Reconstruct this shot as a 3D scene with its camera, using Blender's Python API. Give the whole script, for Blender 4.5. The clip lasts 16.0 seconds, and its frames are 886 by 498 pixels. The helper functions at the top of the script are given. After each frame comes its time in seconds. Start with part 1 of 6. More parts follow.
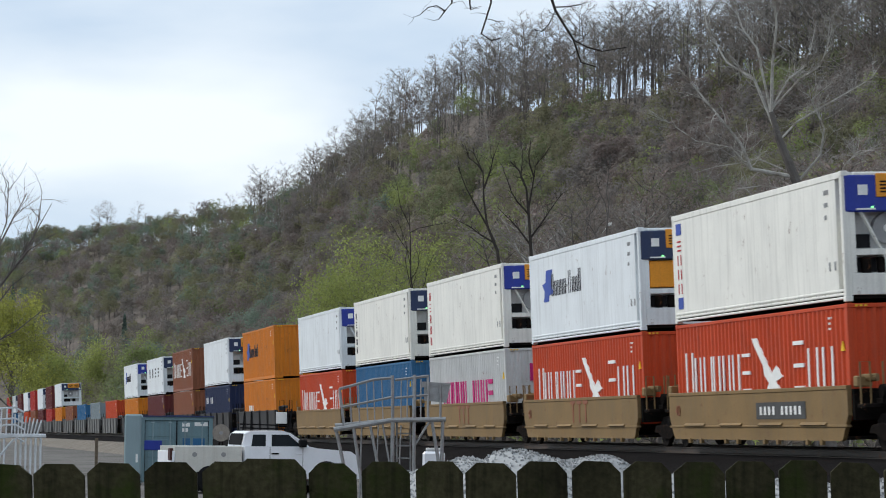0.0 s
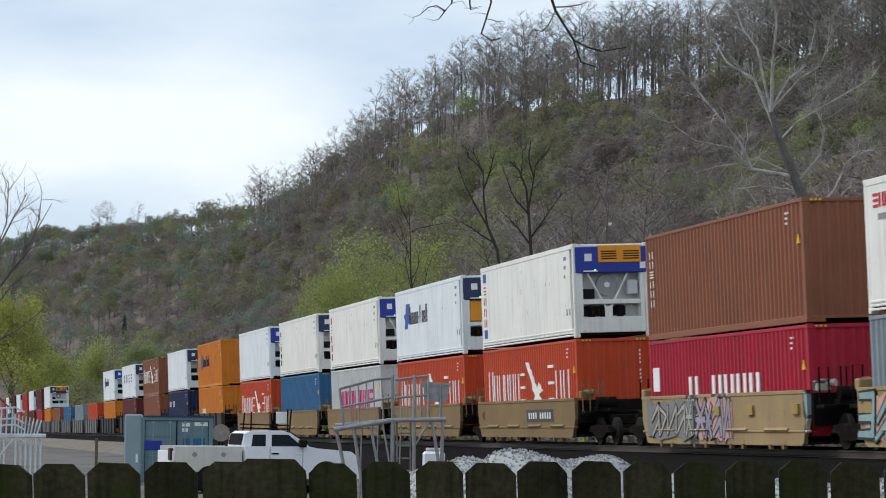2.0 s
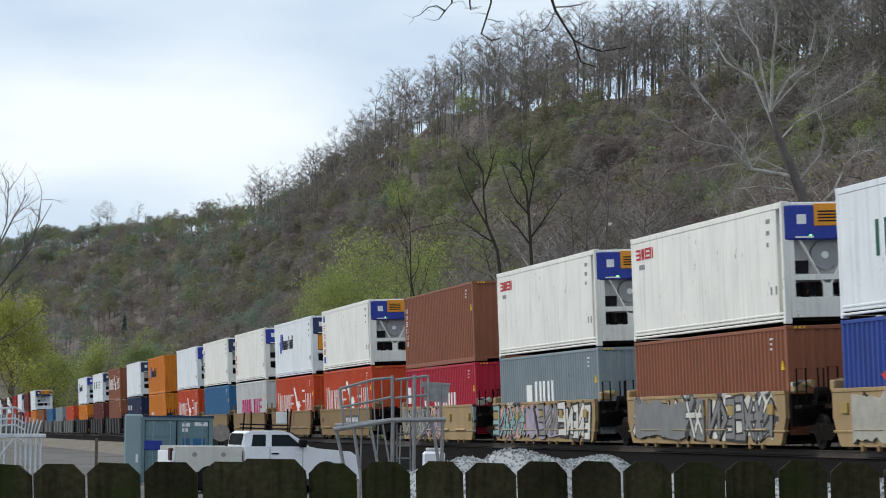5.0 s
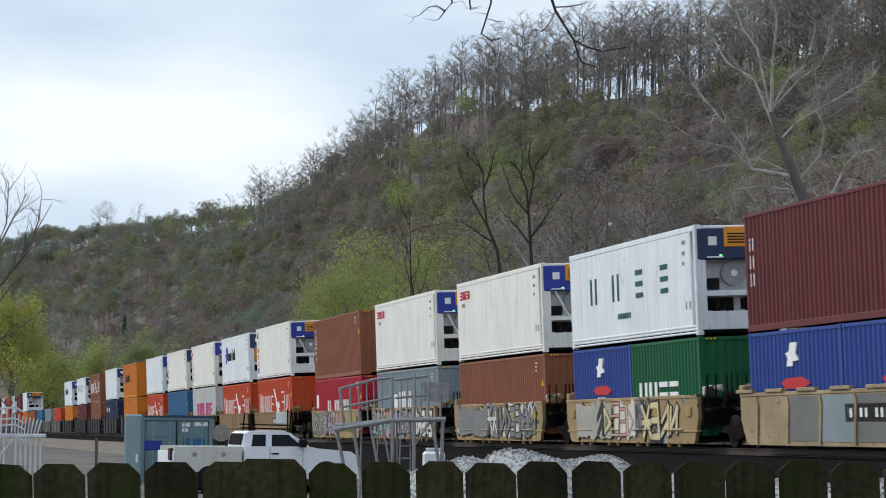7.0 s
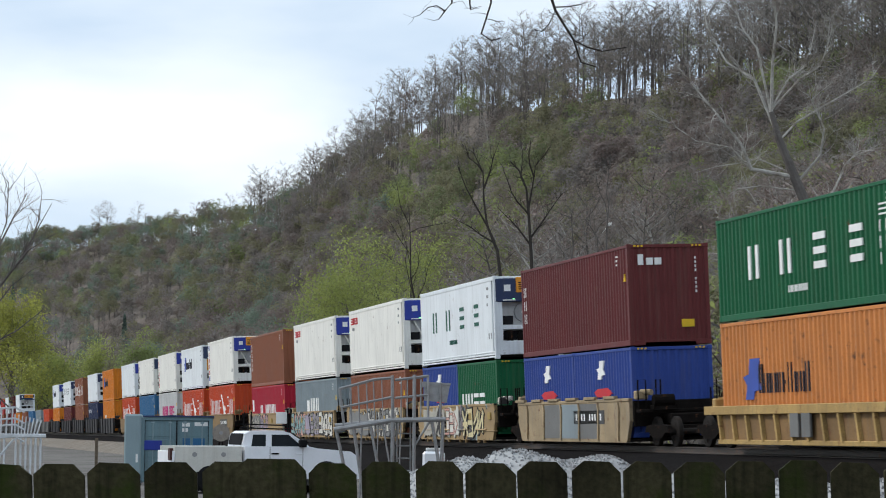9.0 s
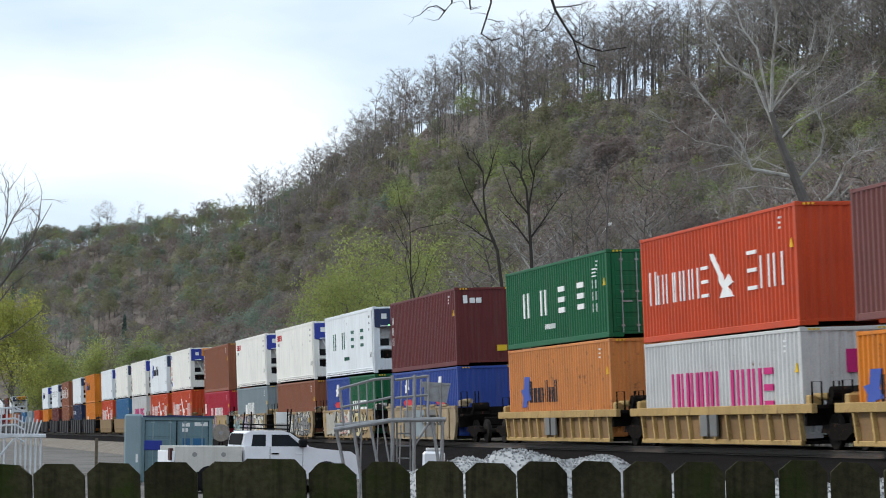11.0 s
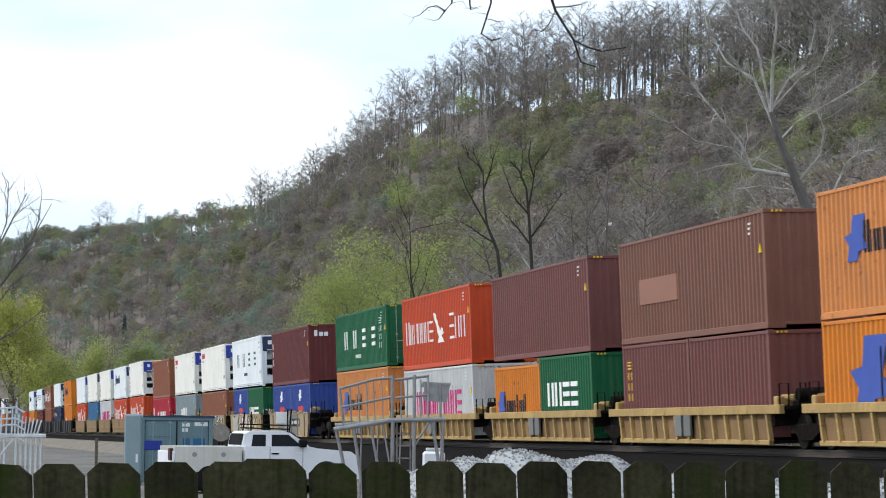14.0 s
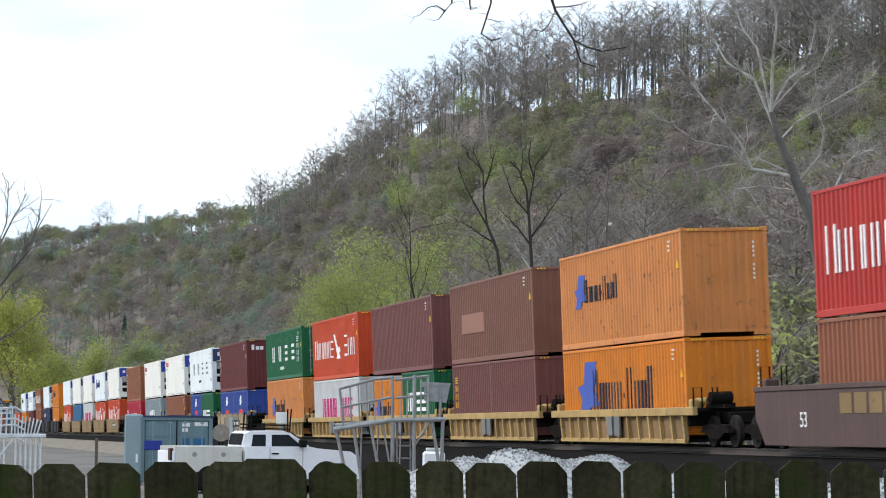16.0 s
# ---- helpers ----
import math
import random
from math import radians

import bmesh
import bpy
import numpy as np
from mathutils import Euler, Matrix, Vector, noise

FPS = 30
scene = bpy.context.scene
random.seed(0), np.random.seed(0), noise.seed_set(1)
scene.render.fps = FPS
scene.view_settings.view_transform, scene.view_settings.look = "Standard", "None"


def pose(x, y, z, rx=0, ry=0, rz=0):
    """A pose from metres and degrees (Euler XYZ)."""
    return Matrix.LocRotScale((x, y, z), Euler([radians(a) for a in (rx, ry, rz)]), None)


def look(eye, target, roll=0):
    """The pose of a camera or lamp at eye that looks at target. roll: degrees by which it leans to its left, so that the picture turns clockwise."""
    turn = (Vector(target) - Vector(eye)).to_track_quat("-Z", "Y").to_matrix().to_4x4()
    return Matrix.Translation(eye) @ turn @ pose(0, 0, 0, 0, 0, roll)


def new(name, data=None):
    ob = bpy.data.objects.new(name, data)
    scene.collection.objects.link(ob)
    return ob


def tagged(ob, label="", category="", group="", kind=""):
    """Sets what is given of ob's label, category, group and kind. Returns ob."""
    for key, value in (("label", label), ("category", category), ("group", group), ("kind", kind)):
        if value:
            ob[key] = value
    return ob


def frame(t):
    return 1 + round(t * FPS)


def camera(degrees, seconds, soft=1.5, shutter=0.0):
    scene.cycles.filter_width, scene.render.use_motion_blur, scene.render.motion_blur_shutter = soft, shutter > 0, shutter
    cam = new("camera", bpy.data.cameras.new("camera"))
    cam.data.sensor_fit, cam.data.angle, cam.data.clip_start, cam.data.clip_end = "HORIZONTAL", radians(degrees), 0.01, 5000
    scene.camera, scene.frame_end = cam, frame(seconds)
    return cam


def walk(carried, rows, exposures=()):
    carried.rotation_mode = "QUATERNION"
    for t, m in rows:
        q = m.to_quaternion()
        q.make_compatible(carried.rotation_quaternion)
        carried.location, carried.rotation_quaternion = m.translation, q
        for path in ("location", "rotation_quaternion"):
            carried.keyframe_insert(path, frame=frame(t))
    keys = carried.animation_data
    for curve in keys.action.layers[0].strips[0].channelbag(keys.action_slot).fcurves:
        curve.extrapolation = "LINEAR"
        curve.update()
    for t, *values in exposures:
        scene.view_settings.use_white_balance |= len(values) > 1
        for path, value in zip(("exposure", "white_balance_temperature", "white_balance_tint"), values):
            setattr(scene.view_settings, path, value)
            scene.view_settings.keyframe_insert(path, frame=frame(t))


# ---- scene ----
cam = camera(20.28, 16.0, soft=1.0, shutter=0.25)
EYE = (0.0, 0.0, 2.0)
VIEW = Matrix.Translation(EYE) @ pose(0, 0, 0, 0, 0, -12.506) @ pose(0, 0, 0, 94.076, 0, 0) @ pose(0, 0, 0, 0, 0, 0.421)
walk(cam, [(0, VIEW), (16.0, VIEW)], exposures=[(0, -0.08), (7.5, -0.08), (9.0, 0.02), (12.5, 0.22), (16.0, 0.48)])

# ---- sky and sun ----
SUN_UP, SUN_ROUND = radians(40), radians(-53)
world = bpy.data.worlds.new("overcast_sky")
scene.world = world
world.use_nodes = True
wn, wl = world.node_tree.nodes, world.node_tree.links
wn.clear()
sky = wn.new("ShaderNodeTexSky")
sky.sky_type, sky.sun_disc = "NISHITA", False
sky.sun_elevation, sky.sun_rotation = SUN_UP, SUN_ROUND
sky.air_density, sky.dust_density, sky.ozone_density = 1.0, 1.0, 1.5
way = wn.new("ShaderNodeTexCoord")
stretch = wn.new("ShaderNodeMapping")
stretch.inputs["Scale"].default_value = (1.0, 1.0, 3.2)
stretch.inputs["Location"].default_value = (0.3, 0.1, 0.55)
wl.new(way.outputs["Generated"], stretch.inputs[0])
puff = wn.new("ShaderNodeTexNoise")
puff.inputs["Scale"].default_value, puff.inputs["Detail"].default_value = 5.0, 5.0
puff.inputs["Roughness"].default_value = 0.45
wl.new(stretch.outputs[0], puff.inputs["Vector"])
cover = wn.new("ShaderNodeValToRGB")
cover.color_ramp.elements[0].position, cover.color_ramp.elements[1].position = 0.41, 0.69
cover.color_ramp.elements[0].color, cover.color_ramp.elements[1].color = (0, 0, 0, 1), (1, 1, 1, 1)
wl.new(puff.outputs[0], cover.inputs[0])
cloud = wn.new("ShaderNodeMix")
cloud.data_type = "RGBA"
cloud.inputs["B"].default_value = (11.1, 12.0, 12.7, 1)
veil = wn.new("ShaderNodeMix")
veil.data_type = "RGBA"
veil.inputs["Factor"].default_value = 0.86
veil.inputs["B"].default_value = (7.3, 9.0, 11.1, 1)
wl.new(sky.outputs[0], veil.inputs["A"])
wl.new(cover.outputs[0], cloud.inputs["Factor"])
wl.new(veil.outputs["Result"], cloud.inputs["A"])
glow = wn.new("ShaderNodeBackground")
glow.inputs["Strength"].default_value = 0.09
wl.new(cloud.outputs["Result"], glow.inputs["Color"])
wout = wn.new("ShaderNodeOutputWorld")
wl.new(glow.outputs[0], wout.inputs["Surface"])
sun = new("sun", bpy.data.lights.new("sun", "SUN"))
sun.data.energy, sun.data.angle, sun.data.color = 2.25, radians(10), (1.0, 0.96, 0.9)
sun.matrix_world = look((0, 0, 60), (60 * math.sin(radians(127)), 60 * math.cos(radians(127)), 60 - 60 * math.tan(SUN_UP)))


# ---- materials ----
def material(name, color, rough=0.7, metal=0.0, vary=0.15, scale=3.0, grain=40.0, bump=0.1, spots=None, spot_size=1.2, spot_amount=0.35,
             streaks=None, streak_amount=0.4, per_object=0.0, per_piece=0.0, coat=0.0, shine=0.2, streak_size=(4, 4, 0.25)):
    """A worn surface: base colour that varies at two scales, optional stains and upright streaks, fine relief."""
    m = bpy.data.materials.new(name)
    m.use_nodes = True
    n, l = m.node_tree.nodes, m.node_tree.links
    b = n["Principled BSDF"]
    b.inputs["Metallic"].default_value = metal
    b.inputs["Coat Weight"].default_value = coat
    b.inputs["Specular IOR Level"].default_value = shine
    at = n.new("ShaderNodeTexCoord")
    big, fine = n.new("ShaderNodeTexNoise"), n.new("ShaderNodeTexNoise")
    big.inputs["Scale"].default_value, fine.inputs["Scale"].default_value = scale, grain
    big.inputs["Detail"].default_value, fine.inputs["Detail"].default_value = 6, 3
    for t in (big, fine):
        l.new(at.outputs["Object"], t.inputs["Vector"])

    def mix(kind, fac, a, c):
        x = n.new("ShaderNodeMix")
        x.data_type, x.blend_type = "RGBA", kind
        for key, value in (("Factor", fac), ("A", a), ("B", c)):
            if hasattr(value, "is_linked"):
                l.new(value, x.inputs[key])
            else:
                x.inputs[key].default_value = value
        return x.outputs["Result"]

    def ramp(source, lo, hi, a, c):
        r = n.new("ShaderNodeValToRGB")
        r.color_ramp.elements[0].position, r.color_ramp.elements[1].position = lo, hi
        r.color_ramp.elements[0].color, r.color_ramp.elements[1].color = a, c
        l.new(source, r.inputs[0])
        return r.outputs[0]
    k = 1 - vary
    col = mix("MULTIPLY", 1.0, (*color, 1), ramp(big.outputs[0], 0.3, 0.7, (k, k, k, 1), (1 + vary, 1 + vary, 1 + vary, 1)))
    k = 1 - vary * 0.7
    col = mix("MULTIPLY", 1.0, col, ramp(fine.outputs[0], 0.3, 0.7, (k, k, k, 1), (2 - k, 2 - k, 2 - k, 1)))
    if spots:
        s = n.new("ShaderNodeTexNoise")
        s.inputs["Scale"].default_value, s.inputs["Detail"].default_value, s.inputs["Roughness"].default_value = spot_size, 8, 0.7
        l.new(at.outputs["Object"], s.inputs["Vector"])
        a = spot_amount
        col = mix("MIX", ramp(s.outputs[0], 0.66 - 0.3 * a, 0.78 - 0.3 * a, (0, 0, 0, 1), (1, 1, 1, 1)), col, (*spots, 1))
    if streaks:
        mp, s = n.new("ShaderNodeMapping"), n.new("ShaderNodeTexNoise")
        mp.inputs["Scale"].default_value = streak_size
        s.inputs["Scale"].default_value, s.inputs["Detail"].default_value = 1.6, 6
        l.new(at.outputs["Object"], mp.inputs[0])
        l.new(mp.outputs[0], s.inputs["Vector"])
        a = streak_amount
        col = mix("MIX", ramp(s.outputs[0], 0.5, 0.8, (0, 0, 0, 1), (a, a, a, 1)), col, (*streaks, 1))
    if per_object or per_piece:
        a = per_object or per_piece
        if per_object:
            who = n.new("ShaderNodeObjectInfo").outputs["Random"]
        else:
            who = n.new("ShaderNodeNewGeometry").outputs["Random Per Island"]
        col = mix("MULTIPLY", 1.0, col, ramp(who, 0, 1, (1 - a, 1 - a, 1 - a, 1), (1 + a, 1 + a, 1 + a, 1)))
    l.new(col, b.inputs["Base Color"])
    r = n.new("ShaderNodeMapRange")
    r.inputs["To Min"].default_value, r.inputs["To Max"].default_value = max(0.02, rough - 0.12), min(1, rough + 0.12)
    l.new(big.outputs[0], r.inputs["Value"])
    l.new(r.outputs[0], b.inputs["Roughness"])
    if bump:
        u = n.new("ShaderNodeBump")
        u.inputs["Strength"].default_value, u.inputs["Distance"].default_value = bump, 0.02
        l.new(fine.outputs[0], u.inputs["Height"])
        l.new(u.outputs[0], b.inputs["Normal"])
    return m


RUST = (0.16, 0.07, 0.035)
DIRT = (0.14, 0.12, 0.09)


def paint(name, color, wear=0.25, rough=0.5, vary=0.1, grime=DIRT):
    return material(name, color, rough, 0, vary, 0.9, 25, 0.04, RUST, 3.0, wear * 0.6, grime, 0.18 + wear * 0.5)


WHITE = paint("white_reefer_paint", (0.79, 0.775, 0.715), 0.2, 0.42, 0.06)
WHITE_COOL = paint("cool_white_paint", (0.73, 0.765, 0.785), 0.18, 0.45, 0.06)
ORANGE_RED = paint("orange_red_paint", (0.52, 0.062, 0.018), 0.12)
ORANGE = paint("orange_paint", (0.62, 0.19, 0.015), 0.35)
ORANGE_FADED = paint("faded_orange_paint", (0.58, 0.215, 0.06), 0.45)
BROWN = paint("brown_paint", (0.25, 0.088, 0.046), 0.12)
MAROON = paint("maroon_paint", (0.125, 0.026, 0.026), 0.12)
MAROON_FADED = paint("faded_maroon_paint", (0.165, 0.058, 0.052), 0.2)
CRIMSON = paint("crimson_paint", (0.40, 0.013, 0.036), 0.12)
RED = paint("red_paint", (0.42, 0.035, 0.028), 0.12)
GREEN = paint("green_paint", (0.006, 0.105, 0.040), 0.1)
BLUE = paint("blue_paint", (0.028, 0.062, 0.27), 0.12)
SKY_BLUE = paint("mid_blue_paint", (0.032, 0.13, 0.27), 0.12)
NAVY = paint("navy_paint", (0.014, 0.024, 0.07), 0.12)
GREY_BLUE = paint("grey_blue_paint", (0.225, 0.27, 0.29), 0.15)
LIGHT_GREY = paint("light_grey_paint", (0.55, 0.55, 0.54), 0.12)
TAN = paint("tan_car_paint", (0.215, 0.138, 0.06), 0.35, 0.65, 0.15)
YELLOW_TAN = paint("weathered_yellow_paint", (0.40, 0.265, 0.10), 0.5, 0.7, 0.25)
CAR_BROWN = paint("brown_car_paint", (0.085, 0.052, 0.048), 0.3, 0.7, 0.15)
CAR_GREY = paint("dark_grey_car_paint", (0.04, 0.04, 0.043), 0.3, 0.7, 0.15)
CAR_SILVER = paint("grey_car_paint", (0.16, 0.16, 0.155), 0.3, 0.65, 0.15)
DARK_STEEL = material("grimy_steel", (0.012, 0.010, 0.009), 0.85, 0.0, 0.3, 4, 50, 0.2, RUST, 5, 0.2, shine=0.02)
BLACK = material("black_rubber", (0.015, 0.015, 0.016), 0.6, 0, 0.2, 4, 60, 0.1, shine=0.02)
RAIL = material("rail_steel", (0.09, 0.076, 0.066), 0.5, 0.5, 0.2, 3, 30, 0.1, RUST, 6, 0.4)
ALUMINIUM = material("dull_aluminium", (0.32, 0.32, 0.32), 0.5, 0.5, 0.18, 6, 60, 0.1, (0.3, 0.3, 0.3), 6, 0.3)
MARK_WHITE = material("white_lettering", (0.78, 0.78, 0.76), 0.6, 0, 0.06, 3, 40, 0.0)
MARK_BLACK = material("dark_lettering", (0.03, 0.03, 0.04), 0.6, 0, 0.1, 3, 40, 0.0)
MARK_BLUE = material("blue_lettering", (0.05, 0.09, 0.36), 0.6, 0, 0.1, 3, 40, 0.0)
MARK_RED = material("red_lettering", (0.50, 0.03, 0.04), 0.6, 0, 0.1, 3, 40, 0.0)
MARK_PINK = material("magenta_lettering", (0.50, 0.02, 0.16), 0.6, 0, 0.1, 3, 40, 0.0)
MARK_GREEN = material("dark_green_lettering", (0.02, 0.10, 0.07), 0.6, 0, 0.1, 3, 40, 0.0)
MARK_YELLOW = material("yellow_sticker", (0.75, 0.48, 0.03), 0.6, 0, 0.1, 3, 40, 0.0)
MARK_GREY = material("grey_marks", (0.30, 0.30, 0.30), 0.6, 0, 0.1, 3, 40, 0.0)
UNIT_BLUE = paint("cooling_unit_blue", (0.03, 0.05, 0.30), 0.05)
UNIT_NAVY = paint("cooling_unit_navy", (0.03, 0.045, 0.10), 0.05)
UNIT_ORANGE = paint("cooling_unit_orange", (0.75, 0.30, 0.03), 0.1)
# Near-black puts the shade of openings into colour; also used for the rear window.
VOID = material("dark_recess", (0.02, 0.02, 0.022), 0.8, 0, 0.2, 4, 40, 0.1, shine=0.02)
GRAVEL_LOT = material("gravel_lot", (0.150, 0.143, 0.134), 0.95, 0, 0.3, 0.35, 9, 0.6, (0.065, 0.06, 0.05), 0.12, 0.42, shine=0.02)
# Ballast colour is pushed near black to hold the shade under the train.
BALLAST = material("shaded_dark_ballast", (0.010, 0.009, 0.009), 0.95, 0, 0.35, 2.0, 16, 0.8, (0.006, 0.005, 0.005), 0.5, 0.4, shine=0.02)
SHOULDER = material("tan_stone_shoulder", (0.19, 0.17, 0.145), 0.95, 0, 0.25, 1.0, 14, 0.6, (0.12, 0.1, 0.08), 0.3, 0.3, shine=0.02)
LITTER = material("leaf_litter", (0.145, 0.125, 0.11), 0.95, 0, 0.25, 0.05, 0.8, 0.4, (0.10, 0.115, 0.06), 0.06, 0.35, shine=0.02)
STONE = material("crushed_limestone", (0.33, 0.335, 0.335), 0.9, 0, 0.12, 6, 30, 0.2, per_piece=0.3)
MOSSY = material("mossy_fence_wood", (0.039, 0.035, 0.018), 0.95, 0, 0.4, 5, 60, 0.3, (0.026, 0.034, 0.008), 4.0, 0.55, (0.006, 0.006, 0.003), 0.9, per_object=0.3, shine=0.1, streak_size=(26, 26, 0.9))


# ---- mesh building ----
class Shape:
    """Vertices, faces and a material index for each face, gathered and then linked as one mesh."""

    def __init__(self):
        self.v, self.f, self.m = [], [], []

    def face(self, points, m=0):
        k = len(self.v)
        self.v += [tuple(p) for p in points]
        self.f.append(tuple(range(k, k + len(points))))
        self.m.append(m)

    def box(self, x0, x1, y0, y1, z0, z1, c=0.0, m=0):
        """A box with chamfered edges of width c."""
        k = len(self.v)
        if c <= 0:
            self.v += [(x, y, z) for x in (x0, x1) for y in (y0, y1) for z in (z0, z1)]
            for q in ((0, 1, 3, 2), (4, 6, 7, 5), (0, 4, 5, 1), (2, 3, 7, 6), (0, 2, 6, 4), (1, 5, 7, 3)):
                self.f.append(tuple(k + i for i in q))
                self.m.append(m)
            return self
        lo, hi = (x0, y0, z0), (x1, y1, z1)
        at = {}
        for s in ((i, j, h) for i in (0, 1) for j in (0, 1) for h in (0, 1)):
            corner = [hi[a] if s[a] else lo[a] for a in range(3)]
            for a in range(3):
                p = [corner[b] + (0 if b == a else (-c if s[b] else c)) for b in range(3)]
                at[s, a] = len(self.v)
                self.v.append(tuple(p))
        mid = Vector([(lo[a] + hi[a]) / 2 for a in range(3)])

        def add(ids):
            ps = [Vector(self.v[i]) for i in ids]
            n = (ps[1] - ps[0]).cross(ps[2] - ps[0])
            if n.dot(sum(ps, Vector()) / len(ps) - mid) < 0:
                ids = ids[::-1]
            self.f.append(tuple(ids))
            self.m.append(m)
        for a in range(3):
            b, d = (a + 1) % 3, (a + 2) % 3
            for s in (0, 1):
                ids = []
                for i, j in ((0, 0), (1, 0), (1, 1), (0, 1)):
                    t = [0, 0, 0]
                    t[a], t[b], t[d] = s, i, j
                    ids.append(at[tuple(t), a])
                add(ids)
            for i in (0, 1):
                for j in (0, 1):
                    t0, t1 = [0, 0, 0], [0, 0, 0]
                    t0[b] = t1[b] = i
                    t0[d] = t1[d] = j
                    t1[a] = 1
                    add([at[tuple(t0), b], at[tuple(t1), b], at[tuple(t1), d], at[tuple(t0), d]])
        for s in ((i, j, h) for i in (0, 1) for j in (0, 1) for h in (0, 1)):
            add([at[s, 0], at[s, 1], at[s, 2]])
        return self

    def tube(self, points, radii, sides=8, caps=True, m=0):
        """A round bar along points, with a radius at each."""
        pts = [Vector(p) for p in points]
        if not hasattr(radii, "__len__"):
            radii = [radii] * len(pts)
        k0 = len(self.v)
        for i, p in enumerate(pts):
            d = (pts[min(i + 1, len(pts) - 1)] - pts[max(i - 1, 0)]).normalized()
            a = d.cross(Vector((0, 0, 1)) if abs(d.z) < 0.9 else Vector((1, 0, 0))).normalized()
            b = d.cross(a)
            for s in range(sides):
                w = 2 * math.pi * s / sides
                self.v.append(tuple(p + radii[i] * (math.cos(w) * a + math.sin(w) * b)))
        for i in range(len(pts) - 1):
            for s in range(sides):
                q = (s + 1) % sides
                self.f.append((k0 + i * sides + s, k0 + i * sides + q, k0 + (i + 1) * sides + q, k0 + (i + 1) * sides + s))
                self.m.append(m)
        if caps:
            self.f.append(tuple(k0 + s for s in range(sides))[::-1])
            self.f.append(tuple(k0 + (len(pts) - 1) * sides + s for s in range(sides)))
            self.m += [m, m]
        return self

    def prism(self, outline, axis, a, b, m=0):
        """An outline of pairs pushed from a to b along an axis (0, 1 or 2)."""
        def put(p, t):
            q = list(p)
            q.insert(axis, t)
            return q
        self.face([put(p, a) for p in outline], m)
        self.face([put(p, b) for p in outline][::-1], m)
        for i, p in enumerate(outline):
            q = outline[(i + 1) % len(outline)]
            self.face([put(p, a), put(p, b), put(q, b), put(q, a)], m)
        return self

    def mesh(self, name, mats):
        me = bpy.data.meshes.new(name)
        me.from_pydata(self.v, [], self.f)
        for one in (mats if isinstance(mats, (list, tuple)) else [mats]):
            me.materials.append(one)
        me.polygons.foreach_set("material_index", self.m)
        bm = bmesh.new()
        bm.from_mesh(me)
        bmesh.ops.recalc_face_normals(bm, faces=bm.faces)
        bm.to_mesh(me)
        bm.free()
        return me


def part(name, shape, mats, parent, label=""):
    ob = new(name, shape.mesh(name, mats))
    ob.parent = parent
    return tagged(ob, label)


def thing(name, label, category, group="", kind="", at=None):
    ob = tagged(new(name), label, category, group, kind)
    if at is not None:
        ob.matrix_basis = at
    return ob


# ---- train: containers ----
TRACK_X, ASIDE, GRADE, CANT = 21.83, -0.0007, -0.0032, -2.39   # middle of the track at y = 80, its drift and fall, its lean in the curve
SIDE = 1.219              # half a container's width
LEN, SPEED = 12.192, 11.056
RAIL_TOP = 1.45
moving = []               # (thing, place along the track at 0 s, height over the rails)


def on_track(y, z=0.0):
    """The pose of a thing z above the rail heads at y, leaning with the canted track."""
    run = pose(TRACK_X + ASIDE * (y - 80), y, RAIL_TOP + GRADE * (y - 80), math.degrees(math.atan(GRADE)), 0, -math.degrees(math.atan(ASIDE)))
    return run @ pose(0, 0, 0, 0, CANT, 0) @ pose(0, 0, z)


def rides(ob, s0, z):
    moving.append((ob, s0, z - RAIL_TOP))
    ob.matrix_basis = on_track(s0, z - RAIL_TOP)


def corrugated(shape, x, y0, y1, z0, z1, deep=0.046, pitch=0.28, along=1, inward=1):
    """A trapezoid-corrugated sheet, upright folds, at x (or along x at y=x where along is 0)."""
    n = max(2, round((y1 - y0) / pitch))
    step = (y1 - y0) / n
    line = []
    for i in range(n):
        a = y0 + i * step
        line += [(a, 0), (a + step * 0.26, 0), (a + step * 0.5, deep), (a + step * 0.76, deep)]
    line.append((y1, 0))
    for (a, d), (b, e) in zip(line, line[1:]):
        ps = [(x + inward * d, a, z0), (x + inward * e, b, z0), (x + inward * e, b, z1), (x + inward * d, a, z1)]
        shape.face(ps if along else [(p[1], p[0], p[2]) for p in ps])


def bars(shape, text, u, v, size, length, proud=0.004, width=0.55, upright=True):
    """Plain bars in place of letters: text is a row of relative heights, 0 a gap. u from the far end, v up from the base."""
    step = size * (width + 0.22)
    for i, h in enumerate(text):
        if h:
            y1 = length - u - i * step
            z0 = v
            shape.box(-SIDE - proud, -SIDE + 0.03, y1 - size * width, y1, z0, z0 + size * h)


def sign(c, colour, kind, u, v, w, h, L, t=None):
    """Plain bars that fill the place of one letter, w wide and h high, its far edge at u from the far end."""
    k = min(0.34, (t or w * 0.28) / w)
    q = min(0.2, 0.85 * (t or w * 0.28) / h)
    if kind in "unohe":
        strokes = ((0, 0, k, 1), (1 - k, 0, 1, 1))
    elif kind in "sc":
        strokes = ((0, 0, 1, q), (0, 0.5 - q / 2, 1, 0.5 + q / 2), (0, 1 - q, 1, 1))
    else:
        strokes = ((0, 0, k, 1),)
    for x0, z0, x1, z1 in strokes:
        s = Shape()
        s.box(-SIDE - 0.004, -SIDE + 0.03, L - u - x1 * w, L - u - x0 * w, v + z0 * h, v + z1 * h)
        part("letter_bar", s, colour, c)


def poly(shape, points, u, v, size, length, proud=0.004, wide=1.0):
    """A flat mark from an outline in units of size, u from the far end."""
    shape.prism([(length - u - a * size * wide, v + b * size) for a, b in points], 0, -SIDE - proud, -SIDE + 0.03)


